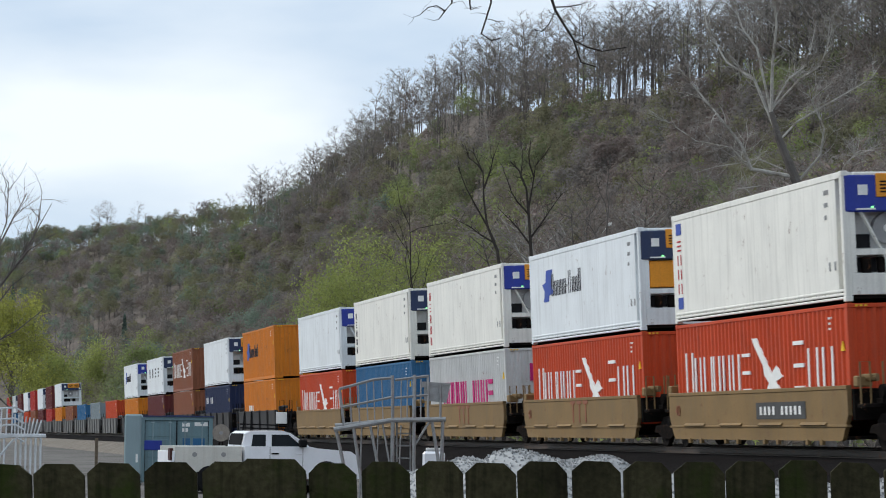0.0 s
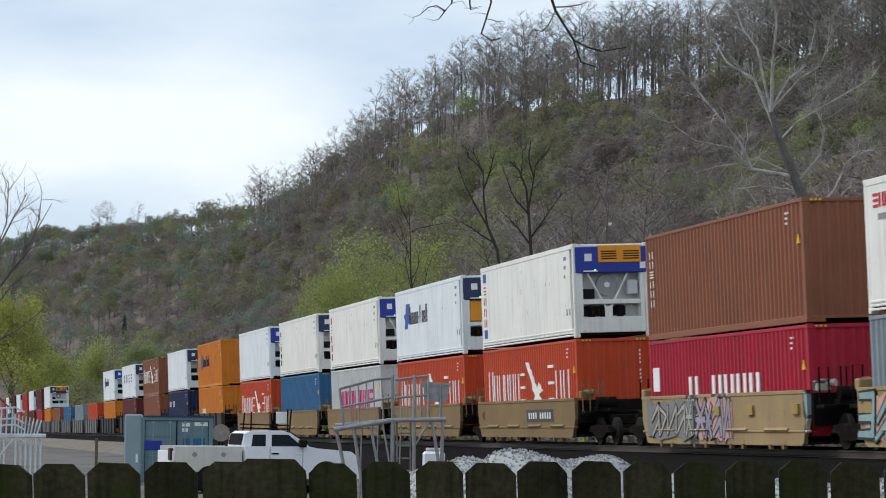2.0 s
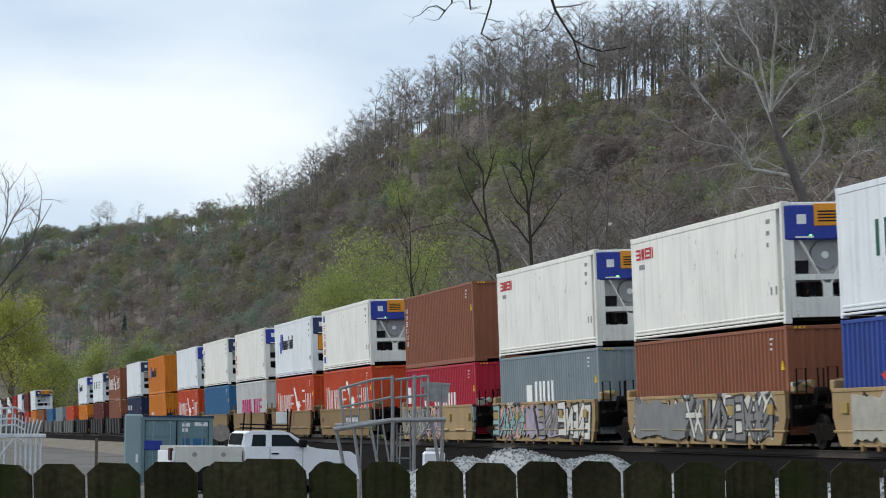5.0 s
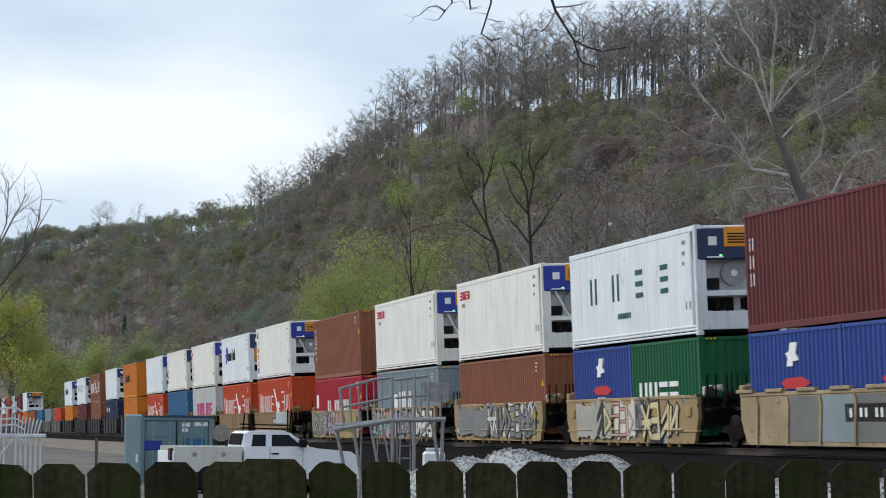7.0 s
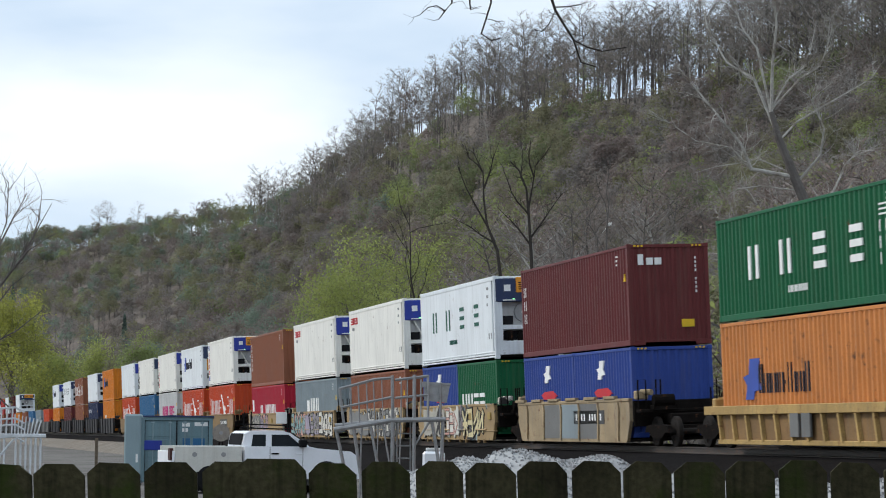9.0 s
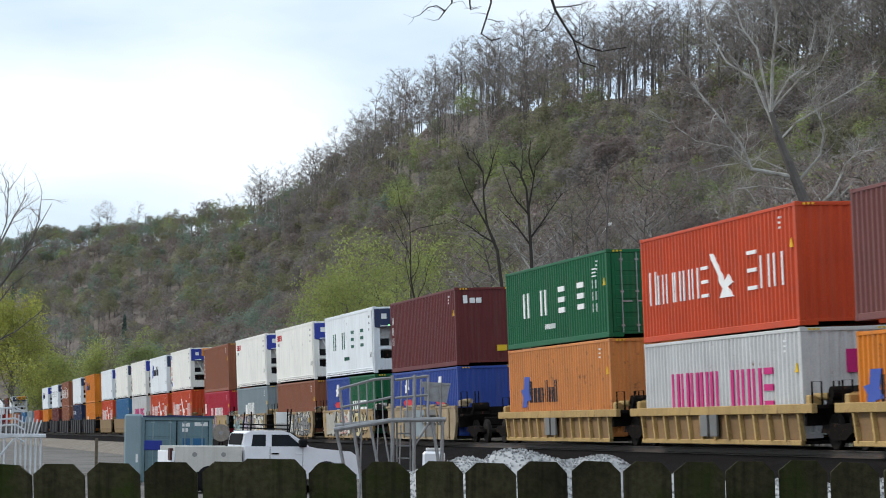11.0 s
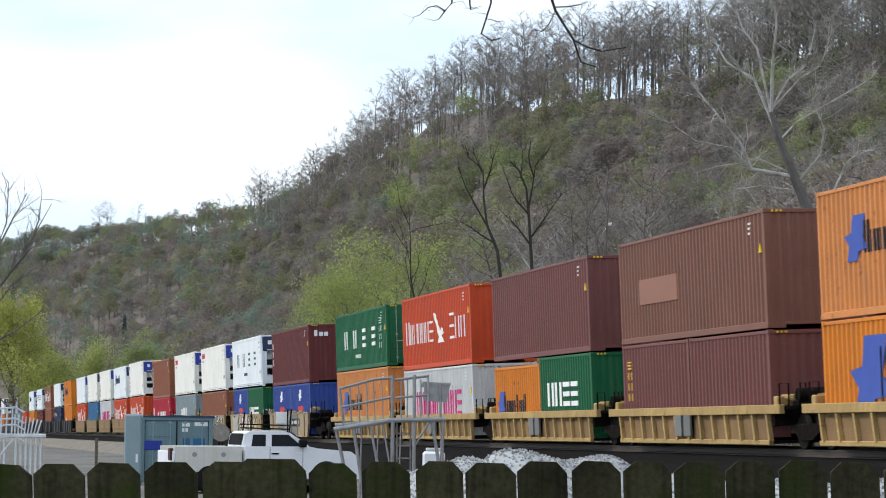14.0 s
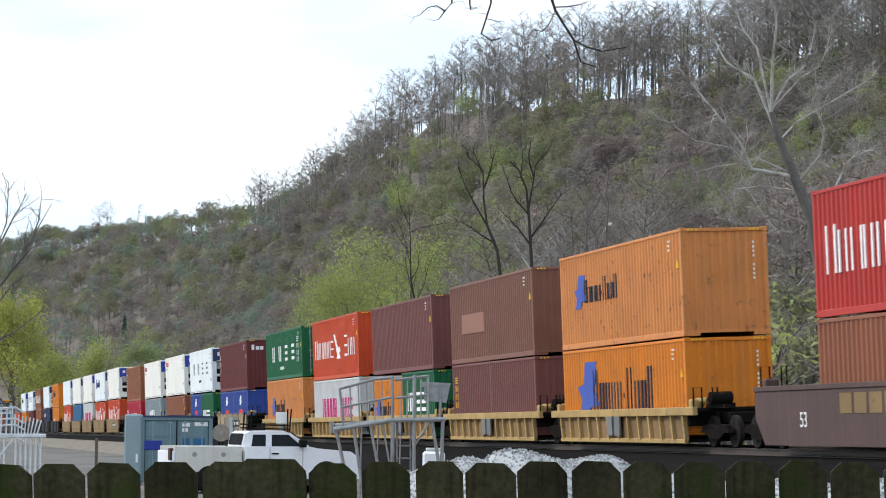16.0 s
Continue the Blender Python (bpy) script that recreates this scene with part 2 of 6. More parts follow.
BIRD = [(0.0, 1.0), (0.12, 1.0), (0.42, 0.5), (0.5, 0.36), (0.62, 0.5), (0.78, 0.3), (0.6, 0.22), (0.78, 0.0), (0.3, 0.0), (0.42, 0.2), (0.3, 0.34), (0.28, 0.5), (0.06, 0.86)]
ARROW = [(0.08, 0.0), (0.42, 0.0), (0.46, 0.2), (0.78, 0.24), (0.62, 0.5), (0.72, 1.0), (0.3, 1.0), (0.24, 0.62), (0.0, 0.56), (0.16, 0.34)]


def marks_swirl(c, L, v, letters=MARK_WHITE, h=0.95):
    for i, (k, w) in enumerate(zip("hnnhuoc", (0.6, 0.52, 0.66, 0.52, 0.55, 0.52, 0.55))):
        sign(c, letters, k, 0.75 + i * 0.74, v, w, h if i else h * 1.15, L, 0.10)
    for i, k in enumerate("suo"):
        sign(c, letters, k, 8.75 + i * 0.92, v, 0.66, h if i else h * 1.2, L, 0.11)
    s = Shape()
    poly(s, BIRD, 5.95, v - 0.08, 1.38 * h / 0.95, L, wide=1.9)
    part("emblem", s, letters, c, "white bird-like emblem")


def marks_arrow(c, L, v, size=0.5, colour=MARK_BLACK, u=1.6):
    s = Shape()
    poly(s, ARROW, u, v - 0.3 * size, size * 2.0, L, wide=1.7)
    part("emblem", s, MARK_BLUE, c, "blue angular emblem")
    u += size * 1.7 + 0.25
    for i, k in enumerate("hoooo-llooh"):
        if k != "-":
            sign(c, colour, k, u, v, size * (0.16 if k == "l" else 0.5), size * (1.4 if k in "hl" else 0.95), L, size * 0.14)
        else:
            sign(c, colour, "l", u, v + size * 0.4, size * 0.35, size * 0.16, L, size)
        u += size * (0.42 if k in "-l" else 0.72)


def marks_wide(c, L, v, h, colour, u0=2.0, pitch=2.1, w=0.62, t=0.17):
    for i, k in enumerate("unsc"):
        sign(c, colour, k, u0 + i * pitch, v, w, h, L, t)


def marks_row(c, L, v, h, colour, kinds, u0, w, gap, t=None):
    for i, k in enumerate(kinds):
        if k != " ":
            sign(c, colour, k, u0 + i * (w + gap), v, w, h, L, t or w * 0.3)


def marks_column(c, L, v0, v1, colour, n, u=0.35, w=0.16):
    step = (v1 - v0) / n
    for i in range(n):
        sign(c, colour, "eoushn"[i % 6], u, v0 + i * step, w, step * 0.72, L, 0.045)


def small_print(c, L, H, near=True):
    s = Shape()
    for i in range(3):
        bars(s, (1, 1, 1, 1, 0, 1, 1, 1)[: 6 - i], L - 1.15, H - 0.32 - 0.12 * i, 0.05, L, 0.003, 0.5)
    tagged(part("serial_mark", s, MARK_WHITE, c), kind="stuff")
    s = Shape()
    poly(s, [(0, 0), (1, 0), (0.5, 1.1)], L - 0.45, H - 1.05, 0.2, L)
    part("warning_sticker", s, MARK_YELLOW, c, "yellow triangular sticker")


def container(colour, words, length=LEN, height=2.896, end="plain", group="containers on the train", frame_colour=None):
    """A corrugated steel container; its base at z 0, its near end at y 0."""
    c = thing("shipping_container", words, "container", group)
    fc = frame_colour or colour
    s = Shape()
    corrugated(s, -SIDE + 0.008, 0.12, length - 0.12, 0.16, height - 0.1)
    part("side_panel", s, colour, c)
    s = Shape()
    corrugated(s, SIDE - 0.008, 0.12, length - 0.12, 0.16, height - 0.1, inward=-1)
    part("side_panel", s, colour, c)
    s = Shape()
    s.box(-SIDE + 0.05, SIDE - 0.05, 0.08, length - 0.08, height - 0.05, height - 0.012)
    part("roof", s, fc, c)
    s = Shape()
    s.box(-SIDE + 0.05, SIDE - 0.05, 0.08, length - 0.08, 0.1, 0.16)
    part("floor_panel", s, DARK_STEEL, c)
    for y in (0, length - 0.14):
        for x in (-SIDE, SIDE - 0.14):
            s = Shape()
            s.box(x + 0.006, x + 0.134, y + 0.006, y + 0.134, 0.1, height - 0.1, 0.012)
            for z in (0, height - 0.118):
                s.box(x - 0.004, x + 0.144, y - 0.004, y + 0.144, z, z + 0.118, 0.012)
            part("corner_post", s, fc, c)
    for x in (-SIDE, SIDE - 0.07):
        s = Shape()
        s.box(x + 0.003, x + 0.067, 0.14, length - 0.14, height - 0.1, height - 0.02, 0.008)
        part("top_rail", s, fc, c)
        s = Shape()
        s.box(x + 0.003, x + 0.067, 0.14, length - 0.14, 0.0, 0.16, 0.01)
        part("bottom_rail", s, fc, c)
    for y in (0.0, length - 0.08):
        s = Shape()
        s.box(-SIDE + 0.14, SIDE - 0.14, y + 0.01, y + 0.075, height - 0.11, height - 0.02, 0.008)
        part("end_rail", s, fc, c)
        s = Shape()
        s.box(-SIDE + 0.14, -0.75, y + 0.01, y + 0.075, 0.0, 0.15, 0.008)
        s.box(0.75, SIDE - 0.14, y + 0.01, y + 0.075, 0.0, 0.15, 0.008)
        s.box(-0.75, 0.75, y + 0.01, y + 0.075, 0.08, 0.15, 0.008)
        part("end_sill", s, fc, c)
    s = Shape()
    corrugated(s, length - 0.03, -SIDE + 0.14, SIDE - 0.14, 0.15, height - 0.11, 0.04, 0.24, 0, -1)
    part("end_panel", s, colour, c)
    if end == "plain":
        s = Shape()
        corrugated(s, 0.03, -SIDE + 0.14, SIDE - 0.14, 0.15, height - 0.11, 0.04, 0.24, 0, 1)
        part("end_panel", s, colour, c)
    else:
        for x0, x1 in ((-SIDE + 0.15, -0.006), (0.006, SIDE - 0.15)):
            s = Shape()
            s.box(x0, x1, 0.03, 0.07, 0.16, height - 0.12, 0.01)
            for i in range(5):
                z = 0.3 + i * (height - 0.55) / 5
                s.box(x0 + 0.1, x1 - 0.1, 0.012, 0.035, z, z + (height - 0.55) / 5 - 0.14, 0.01)
            d = part("door", s, colour, c)
            for k in (0.28, 0.72):
                s = Shape()
                x = x0 + (x1 - x0) * k
                s.tube([(x, 0.0, 0.12), (x, 0.0, height - 0.1)], 0.018, 6)
                for z in (0.3, height * 0.5, height - 0.35):
                    s.box(x - 0.05, x + 0.05, -0.02, 0.03, z, z + 0.06)
                s.box(x - 0.02, x + 0.3, -0.03, -0.012, 1.02, 1.06)
                part("lock_rod", s, ALUMINIUM, d, "galvanised lock rod")
    s = Shape()
    for x in (-SIDE + 0.2, SIDE - 0.5):
        for i in range(3):
            s.box(x + i * 0.11, x + i * 0.11 + 0.06, 0.0, 0.012, height - 0.085, height - 0.035)
    tagged(part("hazard_strip", s, MARK_YELLOW, c, "black and yellow height strip"), kind="stuff")
    if length > 8:
        small_print(c, length, height)
        if end == "plain":
            s = Shape()
            for i in range(9):
                if i != 4:
                    s.box(0.80, 0.84, 0.01, 0.035, height - 0.45 - i * 0.12, height - 0.38 - i * 0.12)
            tagged(part("serial_mark", s, MARK_WHITE, c), kind="stuff")
    return c


def reefer(words, cover="blue", colour=None, service=False, group="containers on the train"):
    """A white insulated container with its cooling unit on the near end."""
    H, length = 2.896, LEN
    colour = colour or WHITE
    c = thing("refrigerated_container", words, "container", group)
    s = Shape()
    s.box(-SIDE + 0.012, SIDE - 0.012, 0.42, length - 0.02, 0.2, H - 0.12, 0.01)
    part("body", s, colour, c)
    for i in range(3):
        s = Shape()
        z = 0.05 + i * 0.085
        s.box(-SIDE - 0.004, -SIDE + 0.05, 0.14, length - 0.14, z, z + 0.06, 0.014)
        s.box(SIDE - 0.05, SIDE + 0.004, 0.14, length - 0.14, z, z + 0.06, 0.014)
        part("base_rib", s, colour, c)
    s = Shape()
    s.box(-SIDE + 0.04, SIDE - 0.04, 0.1, length - 0.1, 0.06, 0.2)
    part("floor_panel", s, DARK_STEEL, c)
    for x in (-SIDE, SIDE - 0.06):
        s = Shape()
        s.box(x - 0.002, x + 0.062, 0.14, length - 0.14, H - 0.16, H - 0.01, 0.012)
        part("top_rail", s, colour, c)
    s = Shape()
    s.box(-SIDE + 0.06, SIDE - 0.06, 0.1, length - 0.1, H - 0.12, H - 0.02, 0.01)
    part("roof", s, colour, c)
    for y in (0, length - 0.16):
        for x in (-SIDE, SIDE - 0.16):
            s = Shape()
            s.box(x + 0.004, x + 0.156, y + 0.004, y + 0.156, 0.1, H - 0.1, 0.012)
            for z in (0, H - 0.118):
                s.box(x - 0.005, x + 0.165, y - 0.005, y + 0.165, z, z + 0.118, 0.012)
            part("corner_post", s, colour, c)
    # near end: sill, recessed machinery, cover and grille
    s = Shape()
    s.box(-SIDE + 0.16, SIDE - 0.16, 0.02, 0.4, 0.14, 0.62, 0.012)
    s.box(-SIDE + 0.16, -SIDE + 0.3, 0.03, 0.4, 0.62, H - 0.12, 0.01)
    s.box(SIDE - 0.3, SIDE - 0.16, 0.03, 0.4, 0.62, H - 0.12, 0.01)
    s.box(-SIDE + 0.3, SIDE - 0.3, 0.06, 0.4, 1.02, 1.16, 0.01)
    s.box(-SIDE + 0.3, SIDE - 0.3, 0.03, 0.4, H - 0.16, H - 0.04, 0.01)
    part("end_frame", s, colour, c, "white steel frame round the cooling unit")
    s = Shape()
    s.box(-SIDE + 0.3, SIDE - 0.3, 0.36, 0.42, 0.6, H - 0.1)
    part("recess", s, LIGHT_GREY, c)
    # Solid dark boxes paint the shade of openings among the machinery.
    for x0, x1, z0, z1 in ((-0.88, -0.48, 1.2, 1.5), (-0.88, -0.35, 0.66, 0.98), (0.1, 0.5, 0.68, 0.96)):
        s = Shape()
        s.box(x0, x1, 0.3, 0.37, z0, z1)
        part("service_opening", s, VOID, c, "dark box painted in for a shaded service opening")
    top = {"blue": UNIT_BLUE, "navy": UNIT_NAVY, "pale": UNIT_NAVY}[cover]
    s = Shape()
    s.box(-SIDE + 0.06, SIDE - 0.06, -0.02, 0.2, H - 0.92, H - 0.1, 0.03)
    cov = part("unit_cover", s, top, c, "cooling unit cover with pale badges")
    s = Shape()
    s.box(-0.42, SIDE - 0.26, -0.05, 0.0, H - 0.60, H - 0.07, 0.015)
    g = part("grille", s, UNIT_ORANGE, cov, "orange ventilation grille")
    s = Shape()
    for k in range(2):
        for i in range(4):
            x = -0.33 + k * 0.72
            s.box(x, x + 0.5, -0.058, -0.045, H - 0.50 + i * 0.075, H - 0.465 + i * 0.075)
    part("slot", s, VOID, g)
    for x0, x1, z0, z1 in ((-0.85, -0.62, -0.55, -0.32), (SIDE - 0.3, SIDE - 0.12, -0.8, -0.6), (-0.9, -0.45, -0.88, -0.84)):
        s = Shape()
        s.box(x0, x1, -0.035, -0.015, H + z0, H + z1)
        part("badge", s, MARK_WHITE, cov, "pale badge")
    s = Shape()
    s.tube([(-0.1, 0.2, 1.62), (-0.1, 0.34, 1.62)], 0.34, 20)
    fan = part("condenser_fan", s, MARK_GREY, c, "round grey fan housing")
    s = Shape()
    s.tube([(-0.1, 0.17, 1.62), (-0.1, 0.22, 1.62)], 0.09, 12)
    part("fan_hub", s, MARK_WHITE, fan)
    if cover != "navy":
        s = Shape()
        s.tube([(-0.75, 0.1, 1.98), (-0.15, 0.1, 0.85)], 0.035, 6)
        s.tube([(0.55, 0.1, 1.98), (-0.05, 0.1, 0.85)], 0.035, 6)
        s.box(-0.22, 0.02, 0.06, 0.14, 0.62, 0.95, 0.01)
        part("brace", s, colour, c, "white diagonal brace")
    s = Shape()
    s.box(0.52, 0.86, 0.08, 0.3, 1.3, 1.75, 0.02)
    part("control_box", s, LIGHT_GREY, c, "pale control box")
    for x in (-0.62, -0.25, 0.3):
        s = Shape()
        s.tube([(x, 0.22, 0.62), (x, 0.22, 0.98)], 0.11, 10)
        part("compressor", s, DARK_STEEL, c)
    if service:
        s = Shape()
        s.box(-SIDE + 0.32, SIDE - 0.32, 0.1, 0.3, 1.2, 1.95, 0.02)
        part("service_panel", s, UNIT_ORANGE, c, "orange service panel")
    s = Shape()
    s.box(-0.55, -0.49, -0.034, -0.02, H - 0.84, H - 0.8)
    part("signal_light", s, LAMP_GREEN, c, "green signal light")
    s = Shape()
    for i in range(3):
        bars(s, (1, 1, 1, 1)[: 4 - i], length - 1.1, H - 0.45 - 0.28 * i, 0.1, length, 0.003, 0.5)
    bars(s, (1,), length - 0.62, 0.72, 0.2, length, 0.003, 0.4)
    bars(s, (1,), length - 0.95, 0.72, 0.2, length, 0.003, 0.4)
    tagged(part("serial_mark", s, MARK_GREY, c), kind="stuff")
    return c


LAMP_GREEN = bpy.data.materials.new("green_signal")
LAMP_GREEN.use_nodes = True
LAMP_GREEN.node_tree.nodes["Principled BSDF"].inputs["Emission Color"].default_value = (0.05, 1, 0.1, 1)
LAMP_GREEN.node_tree.nodes["Principled BSDF"].inputs["Emission Strength"].default_value = 2.0


# ---- train: cars ----
WHEEL_STEEL = material("worn_wheel_steel", (0.022, 0.019, 0.017), 0.7, 0.1, 0.3, 4, 50, 0.2, RUST, 5, 0.2, shine=0.05)
wheels = []              # (wheelset, place on its car, car)


def bogie(car, y):
    """A two-axle truck under a car, centred at y."""
    s = Shape()
    for x in (-1.0, 1.0):
        s.prism([(y - 1.1, 0.40), (y - 0.95, 0.58), (y - 0.45, 0.62), (y, 0.58), (y + 0.45, 0.62), (y + 0.95, 0.58), (y + 1.1, 0.40), (y + 0.75, 0.40), (y + 0.38, 0.24), (y - 0.38, 0.24), (y - 0.75, 0.40)], 0, x - 0.07, x + 0.07)
    s.box(-1.0, 1.0, y - 0.18, y + 0.18, 0.35, 0.6, 0.02)
    b = part("truck", s, DARK_STEEL, car, "grimy cast steel wheel truck")
    for a in (-0.86, 0.86):
        s = Shape()
        for x in (-0.76, 0.76):
            s.tube([(x - 0.065, 0, 0), (x - 0.05, 0, 0), (x + 0.05, 0, 0), (x + 0.065, 0, 0)], [0.40, 0.42, 0.42, 0.40], 20)
            for k in range(4):
                w = k * math.pi / 2
                s.box(x - 0.075, x + 0.075, 0.24 * math.cos(w) - 0.05, 0.24 * math.cos(w) + 0.05, 0.24 * math.sin(w) - 0.05, 0.24 * math.sin(w) + 0.05)
        s.tube([(-0.95, 0, 0), (0.95, 0, 0)], 0.09, 10)
        w = part("wheelset", s, WHEEL_STEEL, b)
        w.matrix_basis = pose(0, y + a, 0.42)
        wheels.append((w, y + a, car))
    return b


def well_car(style, words, length, body, s0, top, first=True, last=False, bottom=0.24, mark=None):
    """A low car whose sides hold a container in a well; y 0 is the well's near end, z 0 the rail head."""
    c = thing("well_car", words, "railway car", "cars of the train")
    W = 1.40
    for x in (-W, W):
        i = 1 if x < 0 else -1
        s = Shape()
        if style in ("ribbed",):
            s.box(min(x, x + 0.14 * i), max(x, x + 0.14 * i), -1.0, length + 1.0, top - 0.22, top, 0.012)
            s.box(min(x + 0.05 * i, x + 0.16 * i), max(x + 0.05 * i, x + 0.16 * i), -0.1, length + 0.1, bottom, bottom + 0.12, 0.012)
        elif style == "angled":
            a, b = sorted((x, x + 0.1 * i))
            s.prism([(-0.9, top), (length + 0.9, top), (length + 0.9, top - 0.75), (length + 0.3, bottom), (-0.3, bottom), (-0.9, top - 0.75)], 0, a, b)
            s.box(min(x - 0.03 * i, x + 0.12 * i), max(x - 0.03 * i, x + 0.12 * i), -0.9, length + 0.9, top - 0.1, top + 0.02, 0.01)
        else:
            a, b = sorted((x, x + 0.1 * i))
            s.prism([(-0.25, top), (length + 0.25, top), (length + 0.25, top - 0.65), (length - 0.1, bottom + 0.05), (length - 0.2, bottom), (0.2, bottom), (0.1, bottom + 0.05), (-0.25, top - 0.65)], 0, a, b)
            if style in ("plain", "graffiti"):
                s.box(min(x - 0.02 * i, x + 0.1 * i), max(x - 0.02 * i, x + 0.1 * i), -0.2, length + 0.2, bottom + 0.30, bottom + 0.36, 0.01)
            s.box(min(x - 0.02 * i, x + 0.1 * i), max(x - 0.02 * i, x + 0.1 * i), -0.25, length + 0.25, top - 0.09, top, 0.01)
        p = part("side_sill" if style == "ribbed" else "side_panel", s, body, c)
        if style == "ribbed":
            n = 12
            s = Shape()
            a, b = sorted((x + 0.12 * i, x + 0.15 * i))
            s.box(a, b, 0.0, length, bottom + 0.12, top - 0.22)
            part("inner_panel", s, RIB_BACK, c, "darker tan recessed side panel with rust spots")
            for k in range(n + 1):
                s = Shape()
                y = k * length / n
                s.prism([(y - 0.22, bottom + 0.1), (y - 0.12, bottom + 0.1), (y + 0.05, top - 0.2), (y - 0.05, top - 0.2)], 0, *sorted((x + 0.02 * i, x + 0.13 * i)))
                part("rib", s, body, c)
        elif style == "posts":
            n = 5
            for k in range(n + 1):
                s = Shape()
                y = -0.1 + k * (length + 0.2) / n
                s.box(*sorted((x - 0.1 * i, x + 0.02 * i)), y - 0.09, y + 0.09, bottom, top + 0.02, 0.012)
                part("rib", s, body, c)
        elif style == "curved":
            for k in range(6):
                s = Shape()
                y = 0.9 + k * (length - 1.8) / 5
                s.prism([(y - 0.07, bottom + 0.05), (y + 0.03, bottom + 0.05), (y - 0.1, top - 0.3), (y + 0.0, top - 0.1), (y - 0.1, top - 0.1), (y - 0.2, top - 0.3)], 0, *sorted((x - 0.05 * i, x + 0.02 * i)))
                s.box(*sorted((x - 0.06 * i, x + 0.06 * i)), y + 0.15, y + 1.3, top - 0.005, top + 0.08, 0.01)
                part("rib", s, body, c)
                if k in (1, 2, 3):
                    s = Shape()
                    g = (length - 1.8) / 5
                    s.prism([(y + 0.06, bottom + 0.1), (y + g - 0.1, bottom + 0.1), (y + g - 0.24, top - 0.3), (y + g - 0.14, top - 0.12), (y + 0.04, top - 0.12), (y - 0.06, top - 0.3)], 0, *sorted((x - 0.012 * i, x + 0.01 * i)))
                    part("repainted_panel", s, CAR_SILVER if k != 2 else GREY_BLUE, c, "grey repainted side panel")
        elif style in ("plain", "graffiti"):
            for k in range(4):
                s = Shape()
                y = 1.0 + k * (length - 2.0) / 3.6
                s.prism([(x, bottom + 0.42), (x - 0.075 * i, bottom + 0.36), (x, bottom + 0.34)] if i > 0 else [(x, bottom + 0.42), (x, bottom + 0.34), (x - 0.075 * i, bottom + 0.36)], 1, y, y + 1.6)
                part("step_ledge", s, body, c)
                s = Shape()
                s.box(*sorted((x - 0.03 * i, x + 0.06 * i)), y + 0.3, y + 0.45, bottom - 0.1, bottom + 0.03, 0.01)
                part("drain_lug", s, TAN, c)
                s = Shape()
                s.box(*sorted((x - 0.03 * i, x + 0.06 * i)), y + 1.2, y + 1.35, bottom - 0.1, bottom + 0.03, 0.01)
                part("drain_lug", s, TAN, c)
    s = Shape()
    s.box(-W + 0.1, W - 0.1, 0.0, length, bottom + 0.02, bottom + 0.1, 0.01)
    part("well_floor", s, DARK_STEEL, c)
    for y, d in ((-0.25, -1), (length + 0.25, 1)):
        s = Shape()
        s.box(-W + 0.1, W - 0.1, min(y, y + 0.14 * d), max(y, y + 0.14 * d), bottom + 0.45, top - 0.08, 0.01)
        s.box(-0.55, 0.55, min(y, y + 1.25 * d), max(y, y + 1.25 * d), 0.62, 0.92, 0.03)
        s.box(-1.3, 1.3, min(y + 0.3 * d, y + 0.75 * d), max(y + 0.3 * d, y + 0.75 * d), 0.95, 1.05, 0.02)
        part("end_platform", s, DARK_STEEL, c)
        for x in (-1.28, -0.75, 1.28):
            s = Shape()
            s.tube([(x, y + 0.5 * d, 0.95), (x, y + 0.5 * d, top + 0.5), (x * 0.82, y + 0.5 * d, top + 0.5), (x * 0.82, y + 0.5 * d, 0.95)], 0.022, 6)
            part("grab_rail", s, DARK_STEEL if style != "plain" else body, c)
        s = Shape()
        s.box(-1.3, -0.95, y + 0.25 * d - 0.14, y + 0.25 * d + 0.14, top - 0.05, top + 0.2, 0.03)
        s.tube([(-1.12, y + 0.25 * d, top + 0.15), (-0.9, y + 0.55 * d, top + 0.15)], 0.09, 10)
        part("container_lock", s, body, c)
        s = Shape()
        s.tube([(-0.9, y + 0.7 * d, 1.3), (-0.3, y + 0.7 * d, 1.3)], 0.16, 12)
        s.box(-0.95, -0.25, y + 0.55 * d, y + 0.85 * d, 1.03, 1.16, 0.02)
        part("brake_gear", s, DARK_STEEL, c)
    bogie(c, length + 1.63)
    if last:
        bogie(c, -1.7)
    if mark == "plate":
        s = Shape()
        s.box(-W - 0.012, -W, 2.3, 5.6, top - 0.72, top - 0.32)
        part("number_plate", s, PLATE_DARK, c, "dark plate with pale bars")
        s = Shape()
        for k in range(10):
            if k != 4:
                s.box(-W - 0.018, -W - 0.008, 5.2 - k * 0.29, 5.33 - k * 0.29, top - 0.62, top - 0.42)
        part("plate_mark", s, MARK_WHITE, c)
    elif mark == "letters":
        s = Shape()
        for k in range(3):
            y = 6.7 - k * 0.7
            s.box(-W - 0.012, -W, y - 0.5, y, top - 0.2, top - 0.08)
            s.box(-W - 0.012, -W, y - 0.32, y - 0.2, top - 0.75, top - 0.2)
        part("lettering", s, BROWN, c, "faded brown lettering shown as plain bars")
    elif mark == "pair":
        for k in range(2):
            s = Shape()
            s.box(-W - 0.004, -W + 0.05, 5.7 + k * 0.75, 6.25 + k * 0.75, bottom + 0.2, bottom + 0.75)
            part("number_plate", s, CAR_SILVER, c, "pale plate between ribs")
    c_z = RAIL_TOP
    rides(c, s0, c_z)
    return c


PLATE_DARK = material("dark_plate", (0.07, 0.07, 0.07), 0.7, 0, 0.2, 4, 40, 0.0)
